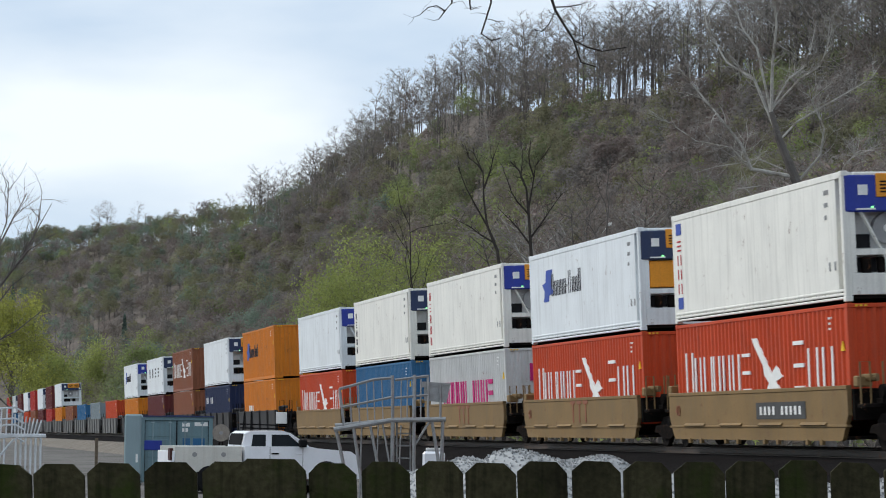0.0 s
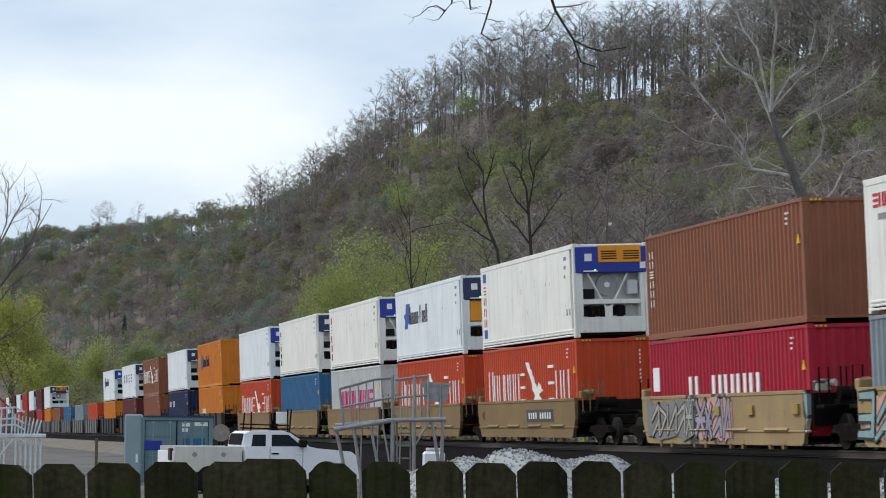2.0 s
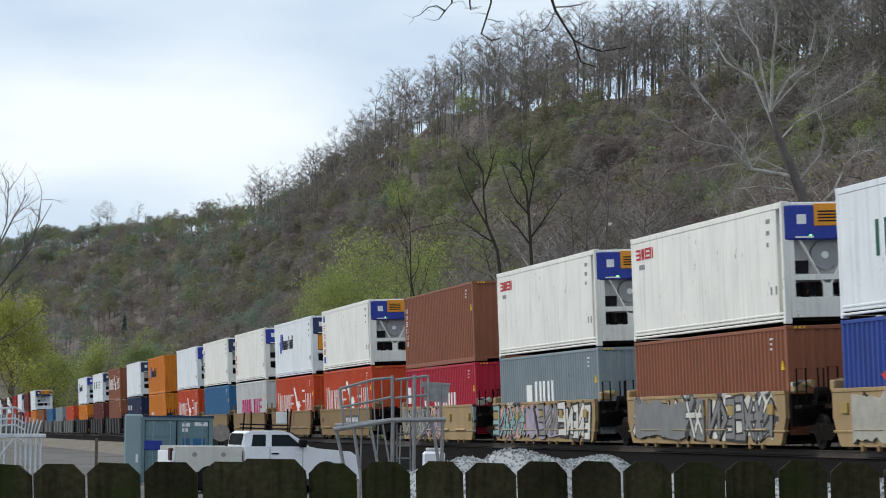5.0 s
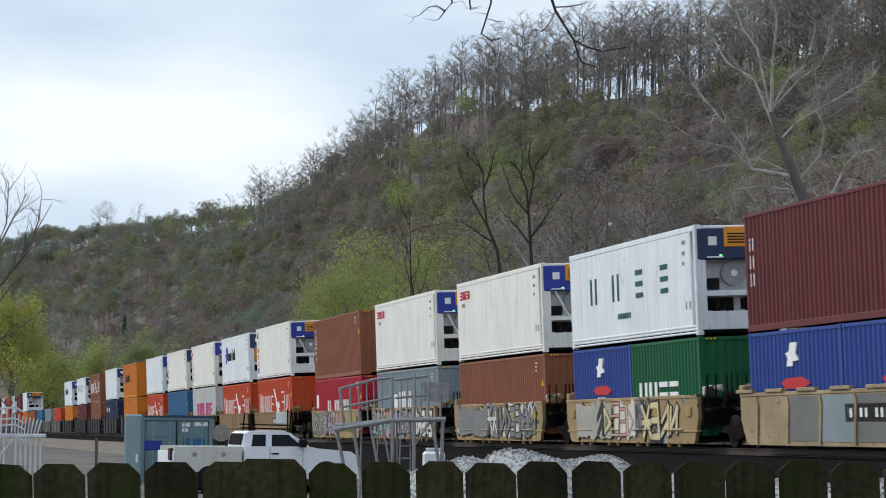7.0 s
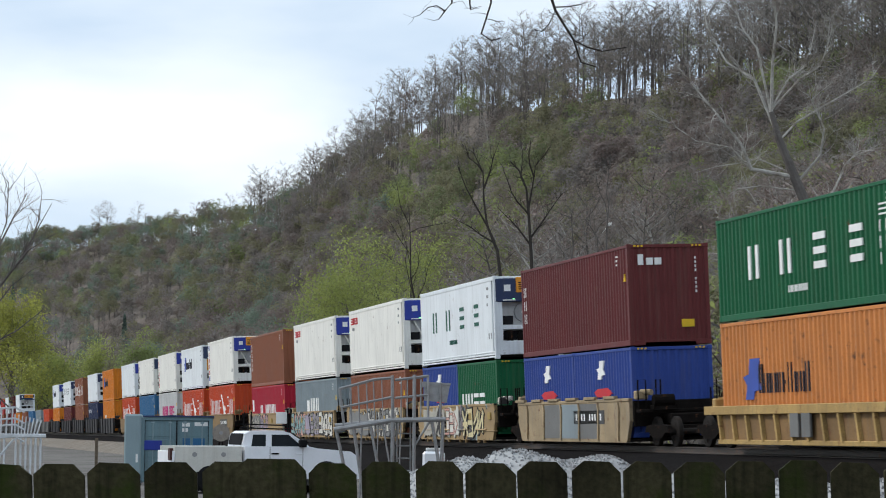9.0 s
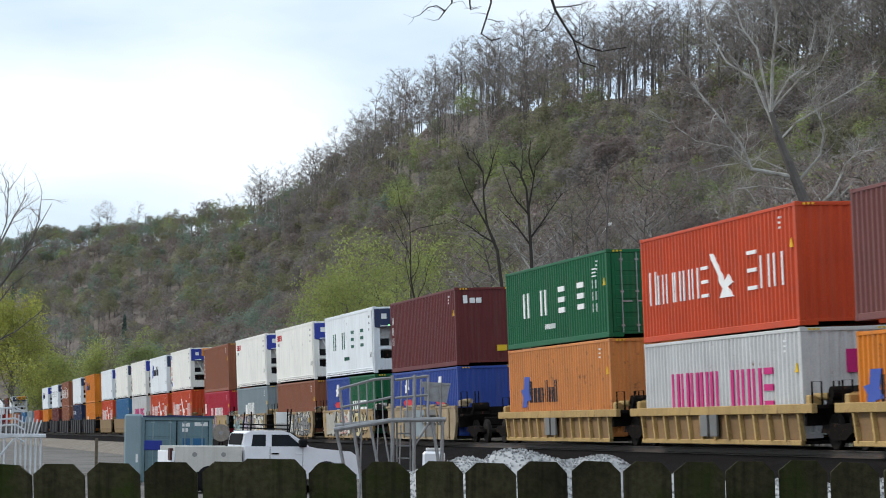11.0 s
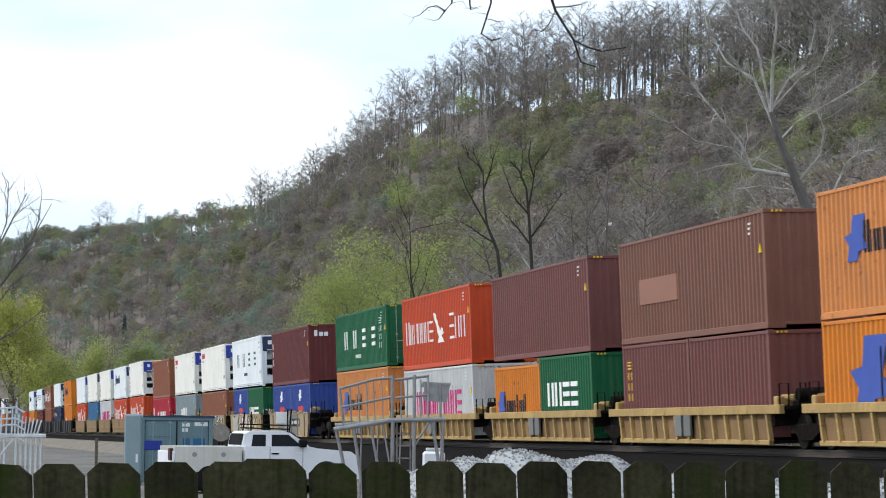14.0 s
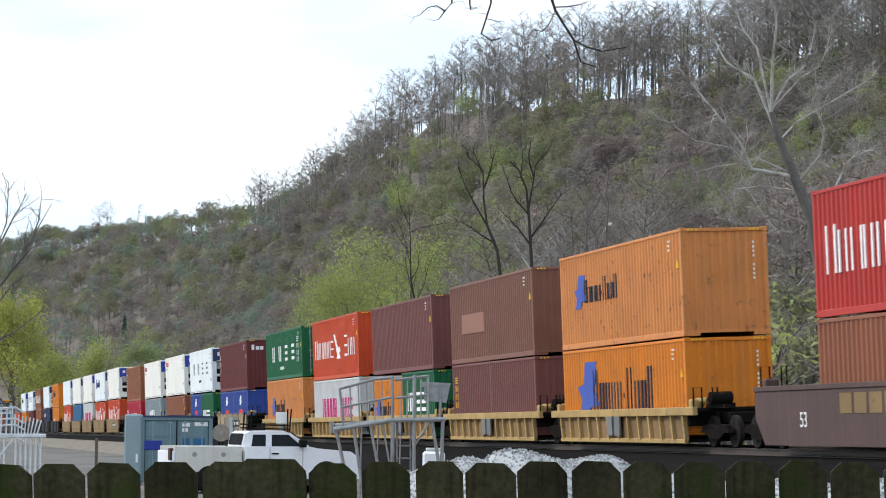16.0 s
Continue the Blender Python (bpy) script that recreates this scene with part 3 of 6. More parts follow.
# Base is about half the value of the car's yellow, with rust spots over it.
RIB_BACK = paint("rust_spotted_inner_panel", (0.21, 0.125, 0.055), 0.6, 0.75, 0.25)


def numbers(c, text, y, z, size, colour):
    """Digits that can be read on a car's side."""
    d = bpy.data.curves.new("digits", "FONT")
    d.body, d.size, d.extrude = text, size, 0.004
    d.materials.append(colour)
    o = new("digits", d)
    o.parent = c
    o.matrix_basis = Matrix.Translation((-1.412, y, z)) @ pose(0, 0, 0, 90, 0, -90)
    return o


def graffiti(m, base, seed):
    """Sprayed shapes: pale bodies with dark outlines and coloured fills, over the car's paint."""
    n, l = m.node_tree.nodes, m.node_tree.links
    b = n["Principled BSDF"]
    under = b.inputs["Base Color"].links[0].from_socket
    at = n.new("ShaderNodeTexCoord")
    mp = n.new("ShaderNodeMapping")
    mp.inputs["Location"].default_value = (seed * 3.1, seed * 7.7, seed * 1.3)
    mp.inputs["Scale"].default_value = (0.2, 1.25, 1.0)
    mp.inputs["Rotation"].default_value = (radians(20), 0, 0)
    l.new(at.outputs["Object"], mp.inputs[0])
    warp = n.new("ShaderNodeTexNoise")
    warp.inputs["Scale"].default_value = 1.3
    l.new(mp.outputs[0], warp.inputs["Vector"])
    add = n.new("ShaderNodeVectorMath")
    add.operation = "MULTIPLY_ADD"
    add.inputs[1].default_value = (0.9, 0.9, 0.9)
    l.new(warp.outputs["Color"], add.inputs[0])
    l.new(mp.outputs[0], add.inputs[2])
    cells, edges = n.new("ShaderNodeTexVoronoi"), n.new("ShaderNodeTexVoronoi")
    edges.feature = "DISTANCE_TO_EDGE"
    for v in (cells, edges):
        v.inputs["Scale"].default_value = 1.7
        l.new(add.outputs[0], v.inputs["Vector"])
    fill = n.new("ShaderNodeValToRGB")
    fill.color_ramp.interpolation = "CONSTANT"
    for i, col in enumerate(((0.46, 0.45, 0.40), (0.20, 0.20, 0.19), (0.36, 0.27, 0.16), (0.26, 0.33, 0.33), (0.30, 0.21, 0.10), (0.50, 0.47, 0.38), (0.24, 0.19, 0.20))):
        e = fill.color_ramp.elements[i] if i < 2 else fill.color_ramp.elements.new(i / 7)
        e.position, e.color = i / 7, (*col, 1)
    sep = n.new("ShaderNodeSeparateColor")
    l.new(cells.outputs["Color"], sep.inputs[0])
    l.new(sep.outputs[0], fill.inputs[0])
    line = n.new("ShaderNodeMath")
    line.operation, line.inputs[1].default_value = "LESS_THAN", 0.085
    l.new(edges.outputs["Distance"], line.inputs[0])
    dark = n.new("ShaderNodeMix")
    dark.data_type = "RGBA"
    dark.inputs["B"].default_value = (0.055, 0.05, 0.05, 1)
    l.new(line.outputs[0], dark.inputs["Factor"])
    l.new(fill.outputs[0], dark.inputs["A"])
    patch = n.new("ShaderNodeTexNoise")
    patch.inputs["Scale"].default_value = 0.45
    pm = n.new("ShaderNodeMapping")
    pm.inputs["Location"].default_value = (seed * 5.0, seed, 0)
    l.new(at.outputs["Object"], pm.inputs[0])
    l.new(pm.outputs[0], patch.inputs["Vector"])
    where = n.new("ShaderNodeMath")
    where.operation, where.inputs[1].default_value = "GREATER_THAN", 0.6
    l.new(patch.outputs[0], where.inputs[0])
    out = n.new("ShaderNodeMix")
    out.data_type = "RGBA"
    l.new(where.outputs[0], out.inputs["Factor"])
    l.new(under, out.inputs["A"])
    l.new(dark.outputs["Result"], out.inputs["B"])
    l.new(out.outputs["Result"], b.inputs["Base Color"])


TAG_FILLS = [material("white_spray_paint", (0.62, 0.60, 0.54), 0.6, 0, 0.15, 2, 20, 0), material("lilac_spray_paint", (0.33, 0.29, 0.36), 0.6, 0, 0.2, 2, 20, 0), material("pink_spray_paint", (0.55, 0.30, 0.25), 0.6, 0, 0.2, 2, 20, 0), material("teal_spray_paint", (0.25, 0.38, 0.38), 0.6, 0, 0.2, 2, 20, 0), material("cream_spray_paint", (0.60, 0.52, 0.30), 0.6, 0, 0.15, 2, 20, 0),
             material("pale_spray_paint", (0.38, 0.36, 0.31), 0.6, 0, 0.15, 2, 20, 0), material("grey_spray_paint", (0.20, 0.20, 0.195), 0.6, 0, 0.15, 2, 20, 0),
             material("dull_pink_spray_paint", (0.28, 0.19, 0.16), 0.6, 0, 0.15, 2, 20, 0), material("ochre_spray_paint", (0.36, 0.25, 0.08), 0.6, 0, 0.15, 2, 20, 0), material("stone_spray_paint", (0.24, 0.235, 0.21), 0.6, 0, 0.15, 2, 20, 0)]
TAG_LINE = material("dark_spray_paint", (0.035, 0.032, 0.032), 0.6, 0, 0.2, 2, 20, 0)


def tags(c, top, bottom, seed, pieces):
    """Sprayed pieces along a car's near side: a ragged ground colour, then dark-edged interlocked strokes; nothing that reads as words.
    pieces: near end, far end, ground paint, stroke paint, stroke width."""
    rng = random.Random(seed)
    high = top - bottom
    layer = 0

    def flat(name, rows, mat):
        nonlocal layer
        s = Shape()
        for pts in rows:
            layer += 1
            d = 0.022 + 0.0007 * (layer % 60)
            s.prism([(y, min(max(z, bottom + 0.02), top - 0.02)) for y, z in pts], 0, -1.40 - d, -1.395)
        part(name, s, mat, c)

    def stroke(a, b, w):
        (y0, z0), (y1, z1) = a, b
        n = math.hypot(y1 - y0, z1 - z0) or 1
        dy, dz = (y1 - y0) / n, (z1 - z0) / n
        e = w * 0.5
        return [(y0 - dz * w - dy * e, z0 + dy * w - dz * e), (y1 - dz * w * 0.7 + dy * e, z1 + dy * w * 0.7 + dz * e), (y1 + dz * w * 0.9 + dy * e * 1.8, z1 - dy * w * 0.9 + dz * e), (y0 + dz * w - dy * e * 1.5, z0 - dy * w - dz * e)]
    for y0, y1, ground, body, w in pieces:
        n = 14
        up = [(y0 + (y1 - y0) * i / n, bottom + high * rng.uniform(0.78, 0.97)) for i in range(n + 1)]
        down = [(y0 + (y1 - y0) * i / n, bottom + high * rng.uniform(0.04, 0.2)) for i in range(n, -1, -1)]
        if ground:
            flat("graffiti_ground", [up + down], ground)
        y = y0 + 0.15
        while y < y1 - 0.4:
            wide, lean = rng.uniform(0.45, 0.75), rng.uniform(-0.28, 0.08)
            z0, z1 = bottom + high * rng.uniform(0.14, 0.24), bottom + high * rng.uniform(0.74, 0.88)
            zm = (z0 + z1) / 2 + rng.uniform(-0.12, 0.12)
            a, b, d, e = (y, z0), (y + lean, z1), (y + wide, z0), (y + wide + lean, z1)
            m0, m1 = (y + lean * 0.5, zm), (y + wide + lean * 0.5, zm)
            runs = rng.choice((((a, b), (b, m1), (m0, d)), ((a, b), (d, e), (b, d)), ((a, e), (m0, m1), (d, b)), ((a, b), (a, d), (m0, m1), (b, e)), ((d, e), (m0, e), (m0, d))))
            k = rng.uniform(0.85, 1.15)
            flat("graffiti_outline", [stroke(p, q, w * 1.75 * k) for p, q in runs], TAG_LINE)
            flat("graffiti_fill", [stroke(p, q, w * k) for p, q in runs], body)
            y += wide * rng.uniform(1.05, 1.35)
    for k in range(5):
        y = 0.3 + k * 2.75 + rng.uniform(-0.3, 0.3)
        flat("yellow_patch", [[(y, top - 0.55), (y + 0.42, top - 0.55), (y + 0.4, top - 0.3), (y, top - 0.32)]], TAG_FILLS[8])


PALE_SPRAY, LILAC_SPRAY, PINK_SPRAY, TEAL_SPRAY, CREAM_SPRAY, GREY_SPRAY = TAG_FILLS[0], TAG_FILLS[1], TAG_FILLS[2], TAG_FILLS[3], TAG_FILLS[4], TAG_FILLS[6]
PIECES = (((4.9, 7.6, PINK_SPRAY, LILAC_SPRAY, 0.07), (7.9, 11.9, GREY_SPRAY, TAG_FILLS[5], 0.06)),
          ((0.3, 3.6, GREY_SPRAY, PALE_SPRAY, 0.12), (3.8, 7.8, LILAC_SPRAY, TAG_FILLS[9], 0.07), (8.0, 12.0, PINK_SPRAY, TEAL_SPRAY, 0.08)),
          ((0.6, 5.2, PALE_SPRAY, GREY_SPRAY, 0.09), (5.6, 11.6, GREY_SPRAY, PALE_SPRAY, 0.08)),
          ((1.4, 4.9, None, CREAM_SPRAY, 0.085), (5.2, 7.2, PALE_SPRAY, PINK_SPRAY, 0.04), (7.5, 11.2, TAG_FILLS[5], CREAM_SPRAY, 0.08)))
GRAFFITI_PAINTS = []
for g in range(4):
    gm = paint("graffiti_on_tan_paint", (0.34, 0.235, 0.115), 0.3, 0.6, 0.15)
    graffiti(gm, TAN, g + 1)
    GRAFFITI_PAINTS.append(gm)


# ---- the consist ----
def stack(s0, low, high, upper_base):
    """Place the lower containers, their tops just under the upper one, and the upper one."""
    y = 0.0
    for c, length, height in low:
        rides(c, s0 + y, upper_base - 0.03 - height)
        y += length + 0.08
    if high:
        rides(high, s0, upper_base)


def lower20(colour, words, height=2.591):
    return container(colour, words, 6.058, height)


def plain40(colour, words, height=2.896, end="plain"):
    return container(colour, words, LEN, height, end)


def build_train():
    ra = "white refrigerated container with dirty sides on a double stack"
    # tan well cars, the group that leads the near part of the train
    A = 4.755
    r = reefer("white refrigerated container with red and blue upright lettering")
    for z in (2.35, 0.38):
        s = Shape()
        s.box(-SIDE - 0.004, -SIDE + 0.03, LEN - 0.75, LEN - 0.35, z, z + 0.3)
        part("blue_mark", s, MARK_BLUE, r)
    marks_column(r, LEN, 0.78, 2.3, MARK_RED, 4, 0.4, 0.3)
    low = plain40(ORANGE_RED, "orange-red corrugated container with large white lettering", 2.591)
    marks_swirl(low, LEN, 0.72)
    stack(51.29, [(low, LEN, 2.591)], r, A)
    r = reefer("white refrigerated container with blue emblem and dark lettering", "navy", WHITE_COOL, True)
    marks_arrow(r, LEN, 1.45)
    low = plain40(ORANGE_RED, "orange-red corrugated container with large white lettering", 2.591)
    marks_swirl(low, LEN, 0.72)
    stack(66.54, [(low, LEN, 2.591)], r, A - 0.04)
    r = reefer("white refrigerated container with small upright dark marks")
    marks_column(r, LEN, 0.45, 2.6, MARK_RED, 5, 0.4, 0.2)
    low = plain40(LIGHT_GREY, "light grey corrugated container with magenta lettering", 2.591)
    marks_row(low, LEN, 0.62, 0.95, MARK_PINK, "nuhno uunc", 2.4, 0.62, 0.18)
    s = Shape()
    s.box(-0.35, 0.25, -0.002, 0.03, 1.45, 2.05)
    part("end_emblem", s, MARK_PINK, low, "magenta square emblem on the end")
    stack(82.42, [(low, LEN, 2.591)], r, A)
    r = reefer("white refrigerated container with streaks and dark marks", "navy")
    marks_column(r, LEN, 0.6, 2.5, MARK_BLACK, 5, 0.4, 0.2)
    stack(98.04, [(plain40(SKY_BLUE, "mid-blue corrugated container under a white one", 2.591), LEN, 2.591)], r, A)
    low = plain40(ORANGE_RED, "faded orange-red corrugated container with white lettering", 2.591)
    marks_swirl(low, LEN, 0.72)
    stack(113.77, [(low, LEN, 2.591)], reefer("cool white refrigerated container on a double stack", "blue", WHITE_COOL), A)
    for i, s0 in enumerate((51.29, 66.90, 82.42, 98.04, 113.77)):
        c = well_car("plain", "tan well car with ledged sides and dirt streaks", LEN, TAN, s0, 1.46, last=i == 0, mark="plate" if i == 0 else ("letters" if i < 3 else None))
        if i < 2:
            numbers(c, "40", 11.9, 0.85, 0.42, BROWN)
    # dark well cars farther ahead
    up = plain40(ORANGE, "orange corrugated container with a rusty end")
    marks_arrow(up, LEN, 1.35, 0.5)
    low = plain40(ORANGE, "orange corrugated container with rust stains")
    marks_row(low, LEN, 0.6, 0.9, MARK_WHITE, "eo", 2.0, 0.7, 0.2)
    stack(134.33, [(low, LEN, 2.896)], up, A)
    low = plain40(NAVY, "navy blue corrugated container with small white marks")
    marks_row(low, LEN, 1.8, 0.4, MARK_WHITE, "oo", 0.8, 0.9, 1.2)
    stack(152.98, [(low, LEN, 2.896)], reefer("cool white refrigerated container on a double stack", "navy", WHITE_COOL), A)
    up = plain40(BROWN, "red-brown corrugated container with faded white lettering")
    marks_swirl(up, LEN, 1.0)
    stack(171.83, [(plain40(BROWN, "brown ribbed steel container in a well"), LEN, 2.896)], up, A - 0.05)
    up = reefer(ra, "navy", WHITE_COOL)
    marks_wide(up, LEN, 1.4, 0.7, MARK_BLACK)
    stack(190.58, [(plain40(MAROON, "dark maroon corrugated container in a well"), LEN, 2.896)], up, A - 0.1)
    up = reefer(ra, "blue", WHITE_COOL)
    marks_arrow(up, LEN, 1.45)
    stack(210.84, [(plain40(ORANGE, "orange corrugated steel container in a well"), LEN, 2.896)], up, A - 0.1)
    for i, s0 in enumerate((133.22, 151.87, 170.72, 189.47, 209.63)):
        well_car("posts", "dark grey well car with upright side posts", 14.6, CAR_GREY, s0, 1.55, last=i == 0, bottom=0.15)
    # grey cars with low loads, then stacks again in the distance
    paints = ((ORANGE_RED, "orange-red"), (GREY_BLUE, "grey-blue"), (SKY_BLUE, "mid-blue"), (BROWN, "brown"), (ORANGE, "orange"), (RED, "red"), (MAROON, "maroon"), (BROWN, "brown"))
    for i in range(12):
        s0 = 229.9 + i * 18.75
        p, w = paints[i % 8]
        well_car("posts", "light grey well car with upright side posts", 14.6, CAR_SILVER, s0, 1.55, last=i == 0, bottom=0.15)
        low = plain40(p, w + " corrugated container low in its car", 2.591)
        up = None
        if i >= 4:
            if i % 2 == 0:
                up = reefer(ra, "navy", WHITE_COOL)
            else:
                p, w = ((MAROON, "maroon"), (RED, "red"))[(i // 2) % 2]
                up = plain40(p, w + " corrugated container on a double stack")
        stack(s0 + 1.2, [(low, LEN, 2.591)], up, A - 0.05)
    # cars with sprayed sides, behind the tan ones
    B = 4.42
    up = plain40(BROWN, "brown corrugated container with upright white lettering")
    marks_column(up, LEN, 0.9, 2.5, MARK_WHITE, 6, 0.35, 0.3)
    low = plain40(CRIMSON, "crimson corrugated container with white lettering", 2.591)
    marks_row(low, LEN, 0.6, 0.95, MARK_WHITE, "h uuhe", 3.4, 0.72, 0.22)
    s = Shape()
    s.box(-SIDE - 0.004, -SIDE + 0.03, LEN - 0.85, LEN - 0.3, 1.2, 1.85)
    part("white_patch", s, MARK_WHITE, low)
    stack(31.63, [(low, LEN, 2.591)], up, B - 0.02)
    for i, s0 in enumerate((15.75, -0.17)):
        up = reefer("white refrigerated container with a small red emblem", "blue")
        marks_row(up, LEN, 2.25, 0.3, MARK_RED, "seoco", 0.5, 0.26, 0.06)
        s = Shape()
        bars(s, (1, 1, 1, 1, 1), 0.75, 1.98, 0.13, LEN)
        part("serial_mark", s, MARK_GREY, up)
        if i == 0:
            low = plain40(GREY_BLUE, "grey-blue corrugated container with white lettering", 2.591)
            marks_row(low, LEN, 0.75, 0.95, MARK_WHITE, "nol", 4.7, 0.8, 0.22)
            s = Shape()
            s.box(-SIDE - 0.004, -SIDE + 0.03, LEN - 4.3, LEN - 3.6, 0.8, 1.6)
            part("emblem", s, MARK_WHITE, low)
        else:
            low = plain40(BROWN, "red-brown corrugated container with small marks", 2.591)
        stack(s0, [(low, LEN, 2.591)], up, B)
    up = reefer("white refrigerated container with widely spaced dark green lettering", "navy", WHITE_COOL)
    marks_wide(up, LEN, 1.25, 0.78, MARK_GREEN, 2.2, 2.3, 0.66, 0.16)
    marks_row(up, LEN, 0.72, 0.16, MARK_GREEN, "ooooo", 5.0, 0.2, 0.06)
    a = lower20(GREEN, "green short container with white lettering", 2.591)
    marks_row(a, 6.058, 0.75, 0.72, MARK_WHITE, "unsc", 0.7, 0.72, 0.2)
    b = lower20(BLUE, "blue short container with white and red marks", 2.591)
    s = Shape()
    poly(s, ARROW, 2.5, 1.72, 0.55, 6.058, wide=2.0)
    part("emblem", s, MARK_WHITE, b)
    s = Shape()
    s.prism([(2.0, 1.3), (2.4, 1.18), (3.6, 1.2), (3.9, 1.34), (3.5, 1.44), (2.5, 1.46)], 0, -SIDE - 0.004, -SIDE + 0.03)
    part("red_mark", s, MARK_RED, b)
    marks_row(b, 6.058, 0.78, 0.34, MARK_WHITE, "nl", 2.6, 0.45, 0.12)
    stack(-15.79, [(a, 6.058, 2.591), (b, 6.058, 2.591)], up, B - 0.03)
    up = plain40(MAROON, "maroon corrugated container with small white lettering")
    marks_column(up, LEN, 1.1, 2.4, MARK_WHITE, 3, 0.35, 0.26)
    s = Shape()
    for i, (w, h) in enumerate(((0.16, 0.3), (0.2, 0.2), (0.2, 0.2))):
        s.box(-0.9 + i * 0.25, -0.9 + i * 0.25 + w, 0.0, 0.03, 2.3, 2.3 + h)
    part("lettering", s, MARK_WHITE, up, "white end lettering shown as plain bars")
    s = Shape()
    s.box(0.35, 0.72, 0.0, 0.03, 0.5, 0.72)
    part("label_plate", s, MARK_YELLOW, up, "yellow caution label")
    low = []
    for i in range(2):
        b = lower20(BLUE, "blue short container with white emblem and red mark")
        s = Shape()
        poly(s, ARROW, 2.5, 1.72, 0.55, 6.058, wide=2.0)
        part("emblem", s, MARK_WHITE, b)
        s = Shape()
        s.prism([(2.0, 1.3), (2.4, 1.18), (3.6, 1.2), (3.9, 1.34), (3.5, 1.44), (2.5, 1.46)], 0, -SIDE - 0.004, -SIDE + 0.03)
        part("red_mark", s, MARK_RED, b)
        marks_row(b, 6.058, 0.78, 0.34, MARK_WHITE, "nl", 2.6, 0.45, 0.12)
        low.append((b, 6.058, 2.591))
    stack(-31.82, low, up, B - 0.1)
    for i, s0 in enumerate((31.63, 15.91, -0.12, -15.79)):
        c = well_car("graffiti", "tan well car with sprayed graffiti along its side", LEN, GRAFFITI_PAINTS[i], s0, 1.40, bottom=0.12)
        tags(c, 1.40, 0.12, 60 + i, PIECES[i])
    well_car("curved", "pale weathered well car with leaning ribs", LEN, WEATHERED, -31.82, 1.38, last=True, bottom=0.12, mark="plate")
    # yellow ribbed cars
    C = 4.345
    up = plain40(GREEN, "green corrugated container with widely spaced white lettering", 2.591, end="door")
    marks_wide(up, LEN, 0.95, 0.82, MARK_WHITE, 2.3, 2.2, 0.72, 0.19)
    marks_row(up, LEN, 0.5, 0.16, MARK_WHITE, "ooooo", 5.0, 0.2, 0.06)
    marks_column(up, LEN, 0.8, 2.2, MARK_WHITE, 4, 10.6, 0.4)
    low = plain40(ORANGE_FADED, "faded orange corrugated container with blue emblem")
    marks_arrow(low, LEN, 1.1, 0.5)
    stack(-51.84, [(low, LEN, 2.896)], up, C + 0.30)
    up = plain40(ORANGE_RED, "orange-red corrugated container with white lettering and bird shape")
    marks_swirl(up, LEN, 1.0, h=0.8)
    low = plain40(LIGHT_GREY, "pale grey corrugated container with magenta lettering", 2.591)
    marks_row(low, LEN, 0.75, 0.95, MARK_PINK, "nuhno uunc", 2.4, 0.62, 0.18)
    s = Shape()
    s.box(-0.1, 0.45, -0.002, 0.03, 1.5, 2.05)
    part("end_emblem", s, MARK_PINK, low, "magenta square emblem on the end")
    stack(-67.41, [(low, LEN, 2.591)], up, C)
    a = lower20(GREEN, "green short container with large white lettering")
    marks_row(a, 6.058, 1.0, 0.75, MARK_WHITE, "unsc", 0.9, 0.75, 0.18)
    b = lower20(ORANGE, "orange short container with blue emblem", 2.4)
    marks_arrow(b, 6.058, 0.85, 0.42, u=0.3)
    stack(-82.98, [(a, 6.058, 2.591), (b, 6.058, 2.591)], plain40(MAROON_FADED, "faded maroon corrugated container on a double stack"), C - 0.05)
    low = []
    for i in range(2):
        b = lower20(MAROON_FADED, "maroon short container with small yellow marks")
        low.append((b, 6.058, 2.591))
    marks_column(b, 6.058, 1.0, 2.2, MARK_YELLOW, 4, 0.5, 0.35)
    up = plain40(BROWN_FADED, "faded brown corrugated container with a repaired patch")
    s = Shape()
    s.box(-SIDE - 0.004, -SIDE + 0.03, LEN - 5.3, LEN - 1.9, 1.05, 1.75)
    part("patch", s, PATCH, up, "paler repainted patch")
    stack(-98.45, low, up, C + 0.02)
    up = plain40(ORANGE_FADED, "faded orange corrugated container with rusty end")
    marks_arrow(up, LEN, 1.35, 0.5)
    low = plain40(ORANGE, "bright orange corrugated container with blue emblem", 2.591)
    marks_arrow(low, LEN, 0.72, 0.86)
    stack(-114.12, [(low, LEN, 2.591)], up, C + 0.06)
    for i, s0 in enumerate((-51.84, -67.41, -82.98, -98.45, -114.12)):
        well_car("ribbed", "weathered yellow well car with open ribbed sides", LEN, YELLOW_TAN, s0, 1.08, last=i == 4, bottom=0.12, mark="pair")
    up = plain40(RED, "red corrugated container with large white lettering")
    marks_swirl(up, LEN, 0.95)
    stack(-135.96, [(plain40(BROWN, "brown ribbed steel container in a well", 2.591), LEN, 2.591)], up, C + 0.12)
    c = well_car("angled", "brown well car with smooth angled sides", 16.3, CAR_BROWN, -137.12, 1.50, last=True, bottom=0.12)
    numbers(c, "53", 14.2, 0.55, 0.5, MARK_WHITE)
    s = Shape()
    for i in range(4):
        s.box(-1.412, -1.398, 11.0 - i * 0.85, 11.7 - i * 0.85, 0.85, 1.3)
    part("lettering", s, TAN, c, "faded yellow lettering shown as plain bars")


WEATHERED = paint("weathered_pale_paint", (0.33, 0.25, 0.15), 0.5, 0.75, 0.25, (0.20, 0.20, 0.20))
PATCH = paint("repainted_patch", (0.26, 0.115, 0.075), 0.2)
BROWN_FADED = paint("faded_brown_paint", (0.19, 0.082, 0.056), 0.2)
build_train()


